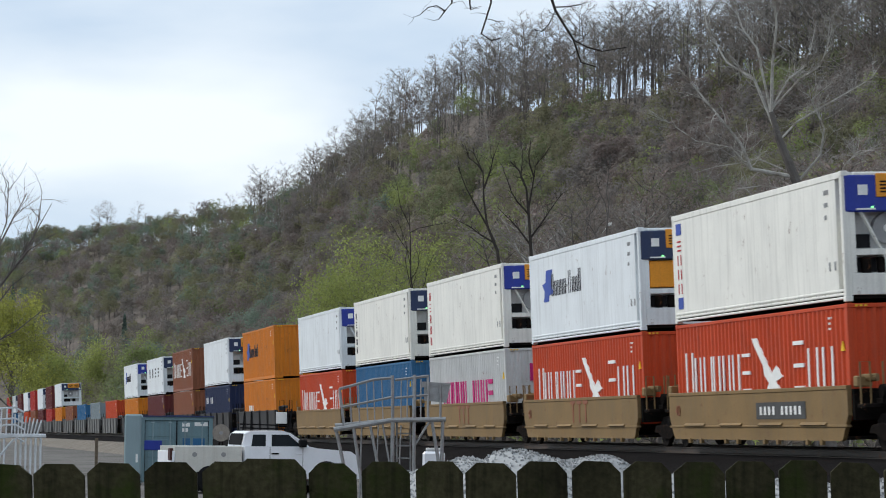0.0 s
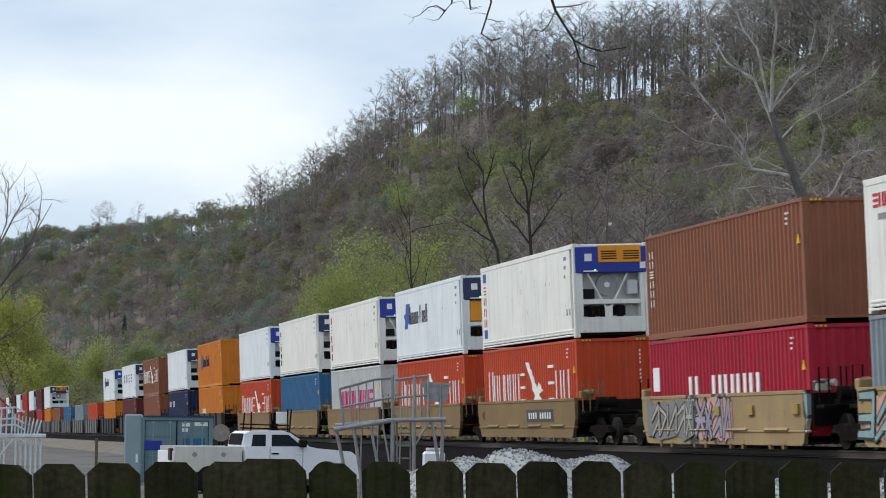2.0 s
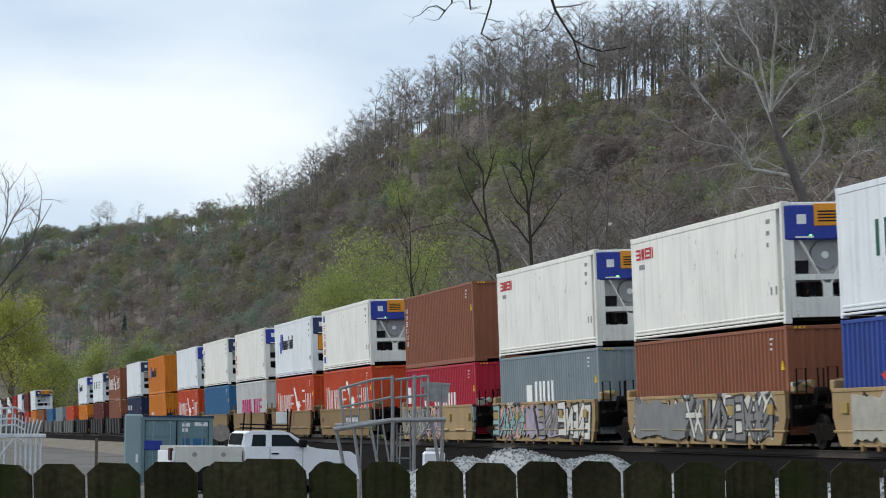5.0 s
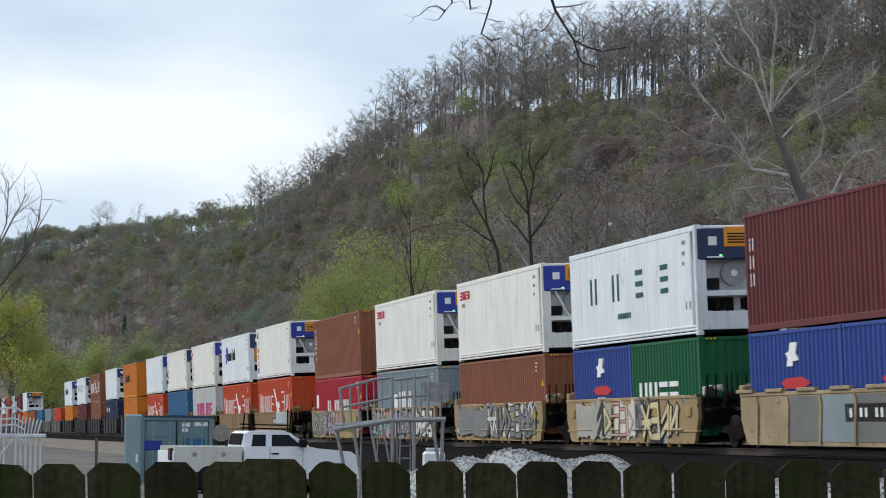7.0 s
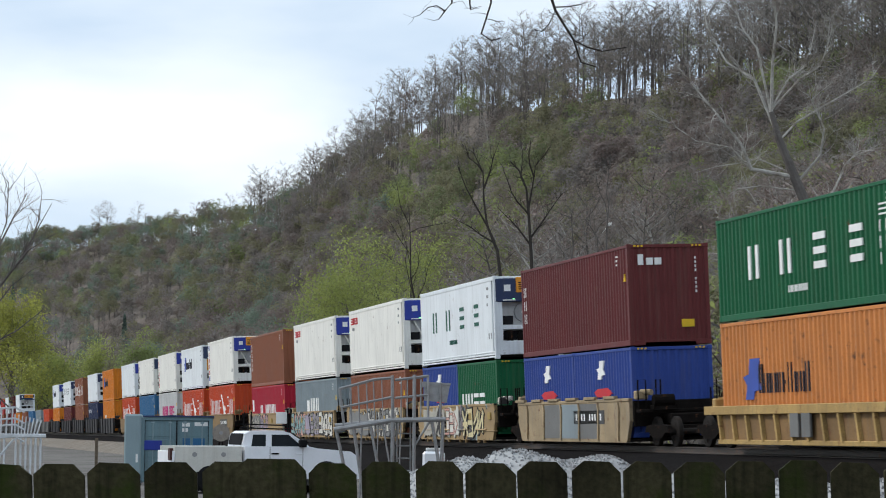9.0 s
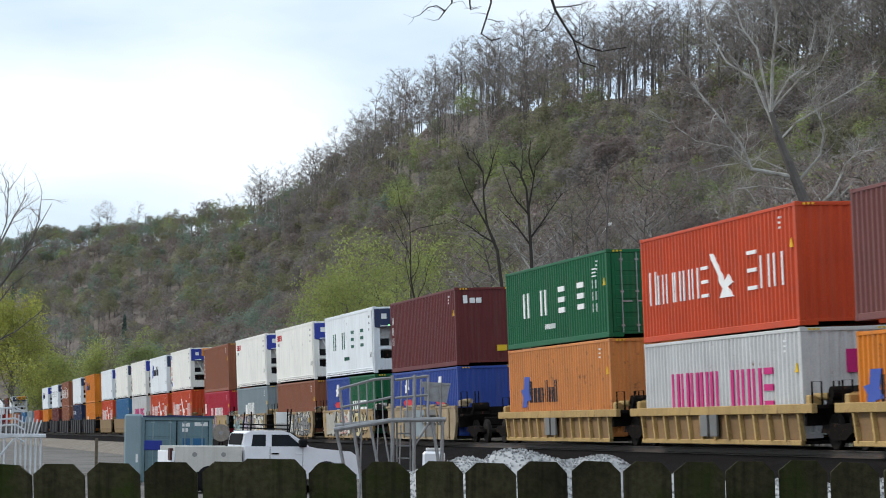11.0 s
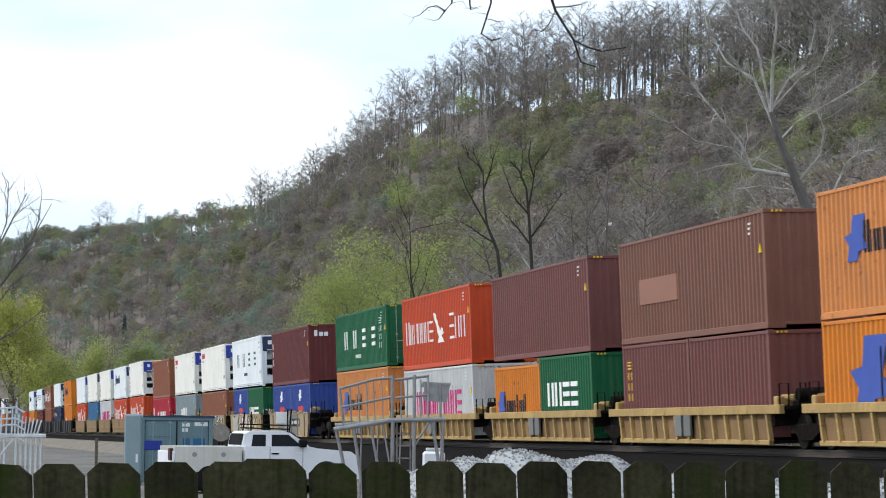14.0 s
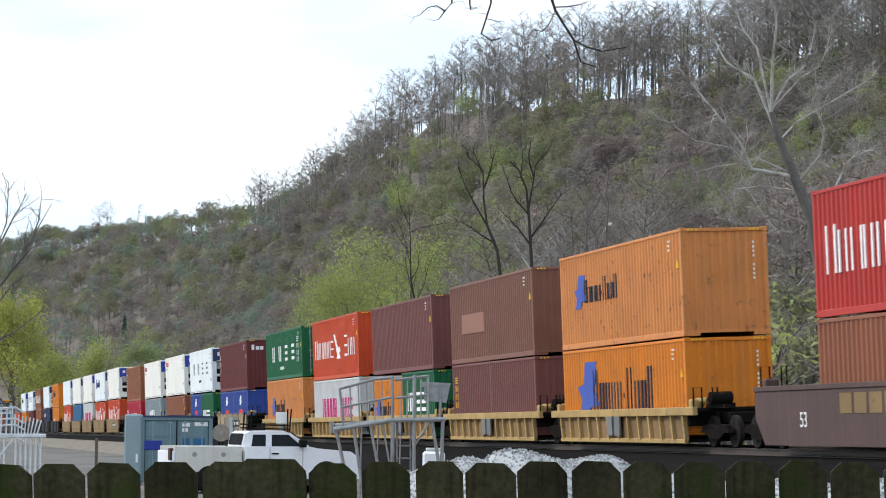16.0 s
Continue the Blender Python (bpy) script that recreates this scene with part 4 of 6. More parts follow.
def motions():
    turn = SPEED / 0.42 / FPS
    spin = [(i / FPS, -math.degrees(i * turn)) for i in range(16 * FPS + 1)]
    for ob, y, car in wheels:
        if car.matrix_basis.translation.y < 62:
            walk(ob, [(t, pose(0, y, 0.42, a)) for t, a in spin])
    for ob, s0, z in moving:
        walk(ob, [(t, on_track(s0 + t * SPEED, z)) for t in (0, 8.0, 16.0)])


# ---- ground, track bed and hill ----
BEARING = (-9.0, -1.6, 2.3, 3.3, 4.75, 5.8, 7.2, 8.3, 9.3, 10.6, 11.9, 14.0, 16.1, 19.2, 22.6, 32.0)
CREST_UP = (0.052, 0.070, 0.0785, 0.083, 0.0855, 0.0895, 0.093, 0.098, 0.1075, 0.127, 0.147, 0.161, 0.171, 0.184, 0.20, 0.22)
CREST_FAR = (1600, 1500, 1400, 1350, 1260, 1200, 1120, 1050, 980, 860, 760, 680, 600, 520, 450, 330)
FOOT_FAR = (800, 700, 600, 540, 450, 400, 340, 300, 270, 235, 210, 190, 180, 172, 168, 140)


def hill(x, y):
    """Height of the ground: a flat valley floor, then a wooded slope up to a long ridge."""
    d = math.hypot(x, y)
    a = math.degrees(math.atan2(x, y))
    far = float(np.interp(a, BEARING, CREST_FAR))
    foot = float(np.interp(a, BEARING, FOOT_FAR))
    top = float(np.interp(a, BEARING, CREST_UP)) * far - (15.5 if a > 8 else 14)
    if a > 32 or a < -9:
        top *= max(0.0, 1 - (a - 32) / 60 if a > 32 else 1 - (-9 - a) / 12)
    t = (d - foot) / (far - foot)
    low = GRADE * max(0.0, min(y, 900) - 110) * max(0.0, min(1.0, 1 - t))
    if t <= 0 or top <= 0:
        return low
    if t < 1:
        k = 0.25 * t + 0.75 * t ** 2.2
    else:
        k = max(0.6, 1 - (t - 1) * 1.2)
    return low + top * k + 2.5 * noise.noise(Vector((x / 40, y / 40, 0))) * min(1, t * 4)


def build_ground():
    xs = [-2500, -1500, -900, -500, -300, -180, -100, -60, -30, -15, -5, 0, 5, 10, 15, 20, 25, 30, 40] + list(range(55, 700, 15)) + [760, 900, 1200, 1800, 2600]
    ys = [-1500, -700, -300, -120, -50, -20, -8, 0, 8, 16, 30, 50, 75] + list(range(100, 1700, 20)) + [1900, 2300, 3000, 4200]
    s = Shape()
    s.v = [(x, y, hill(x, y)) for x in xs for y in ys]
    n = len(ys)
    for i in range(len(xs) - 1):
        for j in range(n - 1):
            s.f.append((i * n + j, (i + 1) * n + j, (i + 1) * n + j + 1, i * n + j + 1))
            x, y = (xs[i] + xs[i + 1]) / 2, (ys[j] + ys[j + 1]) / 2
            s.m.append(0 if x < 27 and y < 600 else 1)
    g = new("ground", s.mesh("ground", [GRAVEL_LOT, LITTER]))
    tagged(g, "grey gravel yard running into a wooded hillside", "ground", kind="structure")
    for p in g.data.polygons:
        p.use_smooth = True
    z = -0.17
    run = on_track(0)

    def laid(name, shape, mat, label, category, group=""):
        ob = tagged(new(name, shape.mesh(name, mat)), label, category, group, "structure")
        ob.matrix_basis = run
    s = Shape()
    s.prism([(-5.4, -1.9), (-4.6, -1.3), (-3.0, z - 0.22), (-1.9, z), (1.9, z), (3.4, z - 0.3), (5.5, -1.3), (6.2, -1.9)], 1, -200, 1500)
    laid("track_bed", s, BALLAST, "dark crushed stone track bed, deepened for the shade under the train", "ballast")
    s = Shape()
    s.prism([(-6.6, -1.45), (-5.6, -1.05), (-3.9, -0.57), (-2.6, -0.39), (-2.6, -1.7), (-6.6, -1.7)], 1, 150, 900)
    laid("shoulder", s, SHOULDER, "pale tan stone shoulder beside the track", "ground")
    for x in (-0.76, 0.76):
        s = Shape()
        s.prism([(x - 0.07, z), (x + 0.07, z), (x + 0.07, z + 0.02), (x + 0.012, z + 0.04), (x + 0.012, z + 0.13), (x + 0.036, z + 0.14), (x + 0.036, z + 0.17), (x - 0.036, z + 0.17), (x - 0.036, z + 0.14), (x - 0.012, z + 0.13), (x - 0.012, z + 0.04), (x - 0.07, z + 0.02)], 1, -200, 1500)
        laid("rail", s, RAIL, "worn steel rail with a bright head", "rail", "rails of the track")


build_ground()


# ---- yard: things between the fence and the track ----
def spot(bearing, d, z=0.0):
    return (d * math.sin(radians(bearing)), d * math.cos(radians(bearing)), z)


def facing(bearing, d, turn=0.0, z=0.0):
    """A pose on the yard whose x runs to the right and whose y runs away from the camera."""
    x, y, _ = spot(bearing, d)
    return pose(x, y, z, 0, 0, -bearing + turn)


TRUCK_WHITE = material("white_car_paint", (0.84, 0.86, 0.90), 0.3, 0, 0.03, 2, 30, 0.0, coat=0.5)
BED_WHITE = material("dusty_white_paint", (0.62, 0.61, 0.56), 0.5, 0, 0.06, 2, 30, 0.02, streaks=(0.4, 0.36, 0.3), streak_amount=0.4)
GLASS_DARK = material("tinted_glass", (0.02, 0.025, 0.03), 0.25, 0, 0.1, 2, 30, 0.0, shine=0.12)
STEEL_BLUE = paint("faded_blue_grey_paint", (0.155, 0.245, 0.275), 0.12, 0.55, 0.08)
PALE_BLUE = paint("pale_blue_grey_paint", (0.25, 0.33, 0.355), 0.1, 0.55, 0.06)
TARP = material("blue_tarp", (0.035, 0.05, 0.12), 0.5, 0, 0.2, 4, 30, 0.3)
GALV = material("galvanised_white_bars", (0.60, 0.62, 0.64), 0.45, 0.35, 0.15, 5, 50, 0.1)
WOOD = material("weathered_post_wood", (0.14, 0.11, 0.08), 0.9, 0, 0.25, 6, 50, 0.3)
REEL = material("grey_reel", (0.26, 0.23, 0.20), 0.7, 0, 0.2, 6, 40, 0.2)


def pickup():
    c = thing("pickup_truck", "white extended-cab pickup truck with a long dusty bed", "truck", at=facing(8.10, 73.0, 15))
    z = 0.42

    def profile(outline, y0, y1, name, mat, parent, label=""):
        s = Shape()
        s.prism([(a, b) for a, b in outline], 1, y0, y1)
        o = part(name, s, mat, parent, label)
        bv = o.modifiers.new("round", "BEVEL")
        bv.width, bv.segments, bv.limit_method = 0.035, 3, "ANGLE"
        return o
    # x along the truck, front to the right; y across it
    body = profile([(-0.42, 0.42), (-0.42, 1.36), (1.52, 1.36), (1.75, 1.31), (2.78, 1.22), (3.0, 1.08), (3.06, 0.75), (3.06, 0.42)], -0.98, 0.98, "body", TRUCK_WHITE, c)
    cab = profile([(-0.46, 1.34), (-0.38, 1.72), (-0.22, 1.80), (0.72, 1.82), (1.0, 1.74), (1.6, 1.33)], -0.84, 0.84, "cab", TRUCK_WHITE, c)
    for y in (-0.852, 0.846):
        s = Shape()
        s.prism([(-0.19, 1.36), (0.24, 1.36), (0.24, 1.70), (-0.14, 1.70)], 1, y, y + 0.006)
        part("side_window", s, GLASS_DARK, cab, "dark side window")
        s = Shape()
        s.prism([(0.42, 1.36), (1.34, 1.36), (0.92, 1.70), (0.42, 1.70)], 1, y, y + 0.006)
        part("side_window", s, GLASS_DARK, cab, "dark side window")
    s = Shape()
    s.prism([(-0.475, 1.4), (-0.40, 1.73), (-0.39, 1.73), (-0.465, 1.4)], 1, -0.72, 0.72)
    part("rear_window", s, VOID, cab, "dark rear window")
    s = Shape()
    s.prism([(1.03, 1.77), (1.60, 1.37), (1.625, 1.37), (1.055, 1.77)], 1, -0.74, 0.74)
    part("windscreen", s, GLASS_DARK, cab)
    for x in (0.33, 1.32):
        s = Shape()
        s.box(x, x + 0.012, -0.986, -0.976, 0.55, 1.35)
        part("door_seam", s, BLACK, body)
    for x in (0.38, 1.1):
        s = Shape()
        s.box(x, x + 0.22, -1.01, -0.975, 1.13, 1.17, 0.008)
        part("door_handle", s, BLACK if x < 1 else TRUCK_WHITE, body, "black door handle")
    s = Shape()
    s.box(1.18, 1.4, -1.2, -0.98, 1.34, 1.56, 0.03)
    part("wing_mirror", s, BLACK, c, "black wing mirror")
    bed = Shape()
    bed.box(-2.47, -0.5, -0.98, -0.9, 0.62, 1.36, 0.015)
    bed.box(-2.47, -0.5, 0.9, 0.98, 0.62, 1.36, 0.015)
    bed.box(-2.47, -0.5, -0.9, 0.9, 0.62, 0.7)
    bed.box(-0.56, -0.5, -0.9, 0.9, 0.7, 1.34)
    part("cargo_bed", bed, BED_WHITE, c, "dusty off-white cargo bed")
    s = Shape()
    s.box(-2.54, -2.475, -0.95, 0.95, 0.66, 1.22, 0.015)
    part("tailgate", s, TRUCK_WHITE, c)
    for x in (-1.9, -1.05):
        s = Shape()
        s.tube([(x, -0.995, 1.12), (x, -0.975, 1.12)], 0.07, 14)
        part("marker", s, MARK_GREY, c)
    s = Shape()
    s.box(-2.6, -2.5, -0.9, -0.6, 0.95, 1.3, 0.02)
    part("tail_light", s, paint("red_lens", (0.05, 0.01, 0.01)), c, "red tail light")
    s = Shape()
    s.box(2.86, 3.02, -0.93, -0.6, 0.85, 1.05, 0.03)
    part("headlight", s, GALV, c, "clear headlight")
    for x in (-1.45, 2.05):
        for y in (-0.9, 0.9):
            s = Shape()
            s.tube([(x, y - 0.13, 0.4), (x, y - 0.09, 0.4), (x, y + 0.09, 0.4), (x, y + 0.13, 0.4)], [0.35, 0.4, 0.4, 0.35], 24)
            w = part("wheel", s, BLACK, c, "black tyre")
            s = Shape()
            s.tube([(x, y - 0.14, 0.4), (x, y + 0.14, 0.4)], 0.22, 16)
            part("rim", s, GALV, w, "silver rim")
    # No hollow is cut: a flat dark half-disc paints the shade round the wheel.
    for y in (-0.985, 0.955):
        s = Shape()
        ring = [(2.05 + 0.5 * math.cos(k), 0.42 + 0.52 * math.sin(k)) for k in [math.pi * i / 12 for i in range(13)]]
        s.prism(ring, 1, y, y + 0.03)
        part("wheel_arch", s, VOID, c, "flat dark half-disc for the shaded wheel arch")
    return c


pickup()


def storage_container():
    c = thing("storage_container", "faded blue-grey steel storage container under a tarp", "container", at=facing(6.42, 85, 1.5))
    W, H, L = 1.22, 2.22, 6.06
    s = Shape()
    corrugated(s, -W + 0.01, 0.12, L - 0.12, 0.14, H - 0.1)
    corrugated(s, W - 0.01, 0.12, L - 0.12, 0.14, H - 0.1, inward=-1)
    part("side_panel", s, STEEL_BLUE, c)
    s = Shape()
    s.box(-W + 0.02, W - 0.02, 0.1, L - 0.05, H - 0.06, H - 0.02)
    part("roof", s, STEEL_BLUE, c)
    s = Shape()
    s.box(-W + 0.02, W - 0.02, 0.1, L - 0.05, 0.05, 0.15)
    s.box(-W + 0.02, W - 0.02, L - 0.12, L - 0.06, 0.1, H - 0.06)
    part("floor_panel", s, STEEL_BLUE, c)
    for y in (0, L - 0.14):
        for x in (-W, W - 0.14):
            s = Shape()
            s.box(x, x + 0.14, y, y + 0.14, 0, H, 0.014)
            part("corner_post", s, STEEL_BLUE, c)
    s = Shape()
    s.box(-W + 0.14, W - 0.14, 0.01, 0.1, H - 0.12, H, 0.01)
    s.box(-W + 0.14, W - 0.14, 0.01, 0.1, 0, 0.14, 0.01)
    part("end_rail", s, STEEL_BLUE, c)
    for k, (x0, x1) in enumerate(((-W + 0.15, -0.012), (0.012, W - 0.15))):
        s = Shape()
        s.box(x0, x1, 0.06, 0.1, 0.15, H - 0.13, 0.01)
        for z0, z1 in ((0.25, 0.75), (0.85, 1.45), (1.55, 2.02)):
            s.box(x0 + 0.09, x1 - 0.09, 0.045, 0.062, z0, z1, 0.008)
        d = part("door", s, STEEL_BLUE, c)
        for q in (0.25, 0.8):
            s = Shape()
            x = x0 + (x1 - x0) * q
            s.tube([(x, 0.035, 0.1), (x, 0.035, H - 0.06)], 0.02, 8)
            for z in (0.4, 1.2, 2.0):
                s.box(x - 0.06, x + 0.06, 0.01, 0.06, z, z + 0.07, 0.006)
            part("lock_rod", s, PALE_BLUE, d, "pale lock rod")
        s = Shape()
        if k:
            for x, z, w in ((0.18, 1.9, 0.26), (0.18, 1.72, 0.2), (0.6, 1.92, 0.45)):
                s.box(x, x + w, 0.03, 0.045, z, z + 0.13)
            part("label_plate", s, MARK_WHITE, d, "white label plates")
            s = Shape()
            s.box(0.2, 0.45, 0.034, 0.045, 1.2, 1.5)
            s.box(0.55, 0.95, 0.034, 0.045, 1.2, 1.5)
            part("blue_sticker", s, SKY_BLUE, d, "blue stickers")
        else:
            s.box(-1.1, -0.5, 0.0, 0.046, 1.1, 1.42, 0.01)
            part("sign_plate", s, UNIT_BLUE, d, "dark blue plate")
    for x, wide in ((0.0, 0.02), (-W + 0.145, 0.012), (W - 0.145, 0.012)):
        s = Shape()
        s.box(x - wide, x + wide, 0.02, 0.1, 0.15, H - 0.12)
        part("door_gasket", s, BLACK, c, "black rubber door seal")
    t = thing("tarp", "dark blue tarp lying over the container roof", "tarp", at=facing(6.42, 85, 1.5, H))
    s = Shape()
    n = 14
    rng = random.Random(4)
    rows = []
    for i in range(n + 1):
        x = -W - 0.04 + (2 * W + 0.08) * i / n
        rows.append((x, 0.01 + 0.03 * rng.random()))
    s.prism([(-W - 0.04, -0.05)] + [(-W - 0.04, 0.004)] + [(x, 0.03 + h) for x, h in rows] + [(W + 0.04, 0.004), (W + 0.04, -0.05), (W + 0.02, 0.003), (-W - 0.02, 0.003)], 1, -0.04, 3.0)
    part("sheet", s, TARP, t)
    k = thing("steel_cabinet", "tall pale blue-grey steel cabinet with rounded edges", "cabinet", at=facing(5.47, 82, -4))
    s = Shape()
    s.box(-0.35, 0.2, 0, 0.9, 0.0, 2.3, 0.05)
    part("body", s, PALE_BLUE, k)
    s = Shape()
    s.box(0.2, 0.24, 0.05, 0.85, 0.1, 2.2, 0.01)
    part("door", s, STEEL_BLUE, k)
    s = Shape()
    s.box(0.03, 0.1, -0.006, 0.0, 0.72, 1.0)
    part("sticker", s, MARK_WHITE, k, "white sticker")


storage_container()


def yard_bits():
    r = thing("hose_reel", "grey-brown round reel on a steel stand", "reel", at=facing(7.43, 78))
    for y in (0.0, 0.4):
        s = Shape()
        s.tube([(0, y, 1.72), (0, y + 0.03, 1.72)], 0.27, 24)
        part("flange", s, REEL, r)
    s = Shape()
    s.tube([(0, 0.02, 1.72), (0, 0.42, 1.72)], 0.17, 16)
    part("drum", s, DARK_STEEL, r)
    for x in (-0.25, 0.25):
        s = Shape()
        s.tube([(x, 0.2, 0.0), (0, 0.2, 1.72)], 0.03, 6)
        part("leg", s, DARK_STEEL, r)
    s = Shape()
    s.tube([(0, -0.04, 1.72), (0, 0.0, 1.72)], 0.06, 12)
    part("hub", s, MARK_GREY, r)
    k = thing("steel_rack", "black welded steel tube rack standing in the yard", "rack", at=facing(8.53, 81))
    for a, b in (((-0.8, 2.38), (-0.98, 0)), ((-0.58, 2.4), (-0.62, 0)), ((0.72, 2.5), (0.52, 0)), ((0.6, 2.5), (0.62, 0))):
        s = Shape()
        s.tube([(a[0], 0, a[1]), (b[0], 0, b[1])], 0.028, 6)
        part("post", s, BLACK, k)
    for z in (1.98, 1.86):
        s = Shape()
        s.tube([(-0.95, 0.02, z + 0.02), (0.66, 0.02, z - 0.02)], 0.025, 6)
        part("rail", s, BLACK, k)
    s = Shape()
    s.box(-0.28 + 0.5, 0.12 + 0.5, 0.04, 0.07, 2.02, 2.4, 0.01)
    part("sign_plate", s, MARK_WHITE, k, "plain white plate")
    b = thing("water_tank", "white plastic tank with a dark lid on the gravel", "tank", at=facing(12.32, 64))
    s = Shape()
    s.box(-0.28, 0.3, 0.0, 0.6, 0.0, 1.33, 0.06)
    part("body", s, TRUCK_WHITE, b)
    s = Shape()
    s.box(-0.2, 0.22, 0.1, 0.5, 1.33, 1.42, 0.03)
    part("lid", s, LIGHT_GREY, b)
    p = thing("wooden_post", "thin weathered wooden post in the gravel", "post", at=facing(4.6, 95))
    s = Shape()
    s.box(-0.06, 0.06, -0.06, 0.06, 0.0, 1.42, 0.012)
    part("shaft", s, WOOD, p)


yard_bits()


def gantry(at, words, metal, bars_only=False):
    """A tubular loading platform: sloping deck beam, guard rails, splayed legs, ladder."""
    g = thing("loading_platform", words, "platform", "loading platforms in the yard", at=at)

    def rod(name, points, r, mat=metal, label=""):
        s = Shape()
        s.tube(points, r, 8)
        return part(name, s, mat, g, label)
    for y, thin in ((0.0, 1.0), (1.0, 0.8)):
        o = 0.10 if y else 0.0
        rod("deck_beam", [(-1.32, y, 1.88 + o), (0.08, y, 2.12), (0.1, y, 2.12), (1.38, y, 2.15)], 0.06 * thin)
        rod("top_rail", [(-1.2, y, 2.87), (-0.35, y, 3.11), (0.08, y, 3.15)], 0.025)
        rod("top_rail", [(0.15, y, 3.1), (0.95, y, 3.2)], 0.025)
        rod("mid_rail", [(-1.17, y, 2.42), (-0.3, y, 2.6), (0.08, y, 2.68)], 0.025)
        rod("mid_rail", [(0.15, y, 2.66), (0.95, y, 2.74)], 0.025)
        rod("post", [(-1.2, y, 2.87), (-1.08, y, 1.95)], 0.025)
        for x in (-0.95, -0.75, -0.55, -0.38, -0.18):
            z = 2.87 + (x + 1.2) * 0.26
            rod("baluster", [(x, y, z), (x + 0.05, y, 1.98)], 0.013)
        rod("post", [(0.08, y, 3.2), (0.1, y, 2.1)], 0.04)
        rod("post", [(0.62, y, 3.22), (0.63, y, 0.0)], 0.04)
        rod("post", [(0.95, y, 3.22), (0.96, y, 2.15)], 0.025)
        for x in (0.3, 0.45, 0.78):
            rod("baluster", [(x, y, 3.12), (x, y, 2.15)], 0.013)
        rod("leg", [(-1.27, y, 1.85), (-0.85, y, 0.0)], 0.032)
        rod("leg", [(-0.85, y, 1.94), (-0.55, y, 0.0)], 0.036)
        rod("leg", [(-0.45, y, 2.02), (-0.05, y, 0.0)], 0.032)
        rod("leg", [(0.1, y, 2.1), (0.1, y, 0.0)], 0.05)
        rod("leg", [(1.05, y, 2.12), (1.42, y, 0.0)], 0.034)
        rod("leg", [(1.32, y, 2.14), (1.28, y, 0.0)], 0.034)
        rod("brace", [(1.0, y, 2.1), (0.63, y, 1.5)], 0.022)
        rod("brace", [(-0.15, y, 2.05), (0.1, y, 0.7)], 0.022)
        for x in (-0.65, -0.25, 0.3):
            rod("baluster", [(x, y, 2.0), (x - 0.05, y, 0.0)], 0.016)
    for z in (0.3, 0.6, 0.9, 1.2, 1.5, 1.8):
        rod("rung", [(0.22, 0.3, z), (0.55, 0.3, z)], 0.018)
    for x in (0.22, 0.55):
        rod("ladder_stile", [(x, 0.3, 0.0), (x - 0.02, 0.3, 2.1)], 0.022)
    s = Shape()
    s.prism([(-1.25, 1.9), (0.1, 2.1), (1.35, 2.13), (1.35, 2.10), (0.1, 2.07), (-1.25, 1.87)], 1, 0.05, 0.95)
    part("deck", s, metal, g)
    s = Shape()
    s.prism([(0.78, 2.92), (1.5, 2.98), (1.5, 3.02), (0.82, 3.06)], 1, 0.05, 0.6)
    s.prism([(0.85, 2.6), (1.4, 2.55), (1.48, 2.97), (0.85, 2.93)], 1, 0.08, 0.12)
    part("tray", s, metal, g, "dull metal tray")
    rod("post", [(1.25, 0.0, 3.0), (1.25, 0.0, 2.15)], 0.03)
    return g


gantry(facing(11.28, 60), "dull aluminium loading platform with guard rails and ladder", ALUMINIUM)


def slat_stand():
    g = thing("slatted_stand", "white metal stand with slatted sides and flared basket", "platform", "loading platforms in the yard", at=facing(2.87, 60))

    def rod(name, points, r, label=""):
        s = Shape()
        s.tube(points, r, 6)
        part(name, s, GALV, g, label)
    for y in (0.0, 0.8):
        for i in range(6):
            x = -0.12 + i * 0.118
            s = Shape()
            s.box(x, x + 0.05, y, y + 0.05, 0.0, 1.66, 0.008)
            part("slat", s, GALV, g)
        for i in range(8):
            x = -0.12 + i * 0.075
            rod("basket_bar", [(x, y, 1.72), (x + 0.1 * (i / 7), y, 2.2 - 0.02 * i)], 0.018)
        rod("brace", [(-0.75, y, 0.85), (-0.14, y, 1.6)], 0.03)
        rod("brace", [(-0.75, y, 1.2), (-0.3, y, 0.8)], 0.025)
        for z in (1.66, 1.95, 2.1, 2.36):
            rod("rail", [(-0.8, y, z - 0.06), (-0.12, y, z), (0.1, y, z - 0.12)], 0.025)
        for i in range(5):
            rod("baluster", [(-0.72 + i * 0.13, y, 1.62), (-0.70 + i * 0.13, y, 2.34)], 0.02)
        for i in range(4):
            s = Shape()
            x = -0.75 + i * 0.12
            s.box(x, x + 0.05, y, y + 0.05, 0.0, 1.6, 0.008)
            part("slat", s, GALV, g)
    s = Shape()
    s.box(-0.85, 0.62, -0.03, 0.9, 1.64, 1.73, 0.015)
    part("deck", s, GALV, g)


slat_stand()


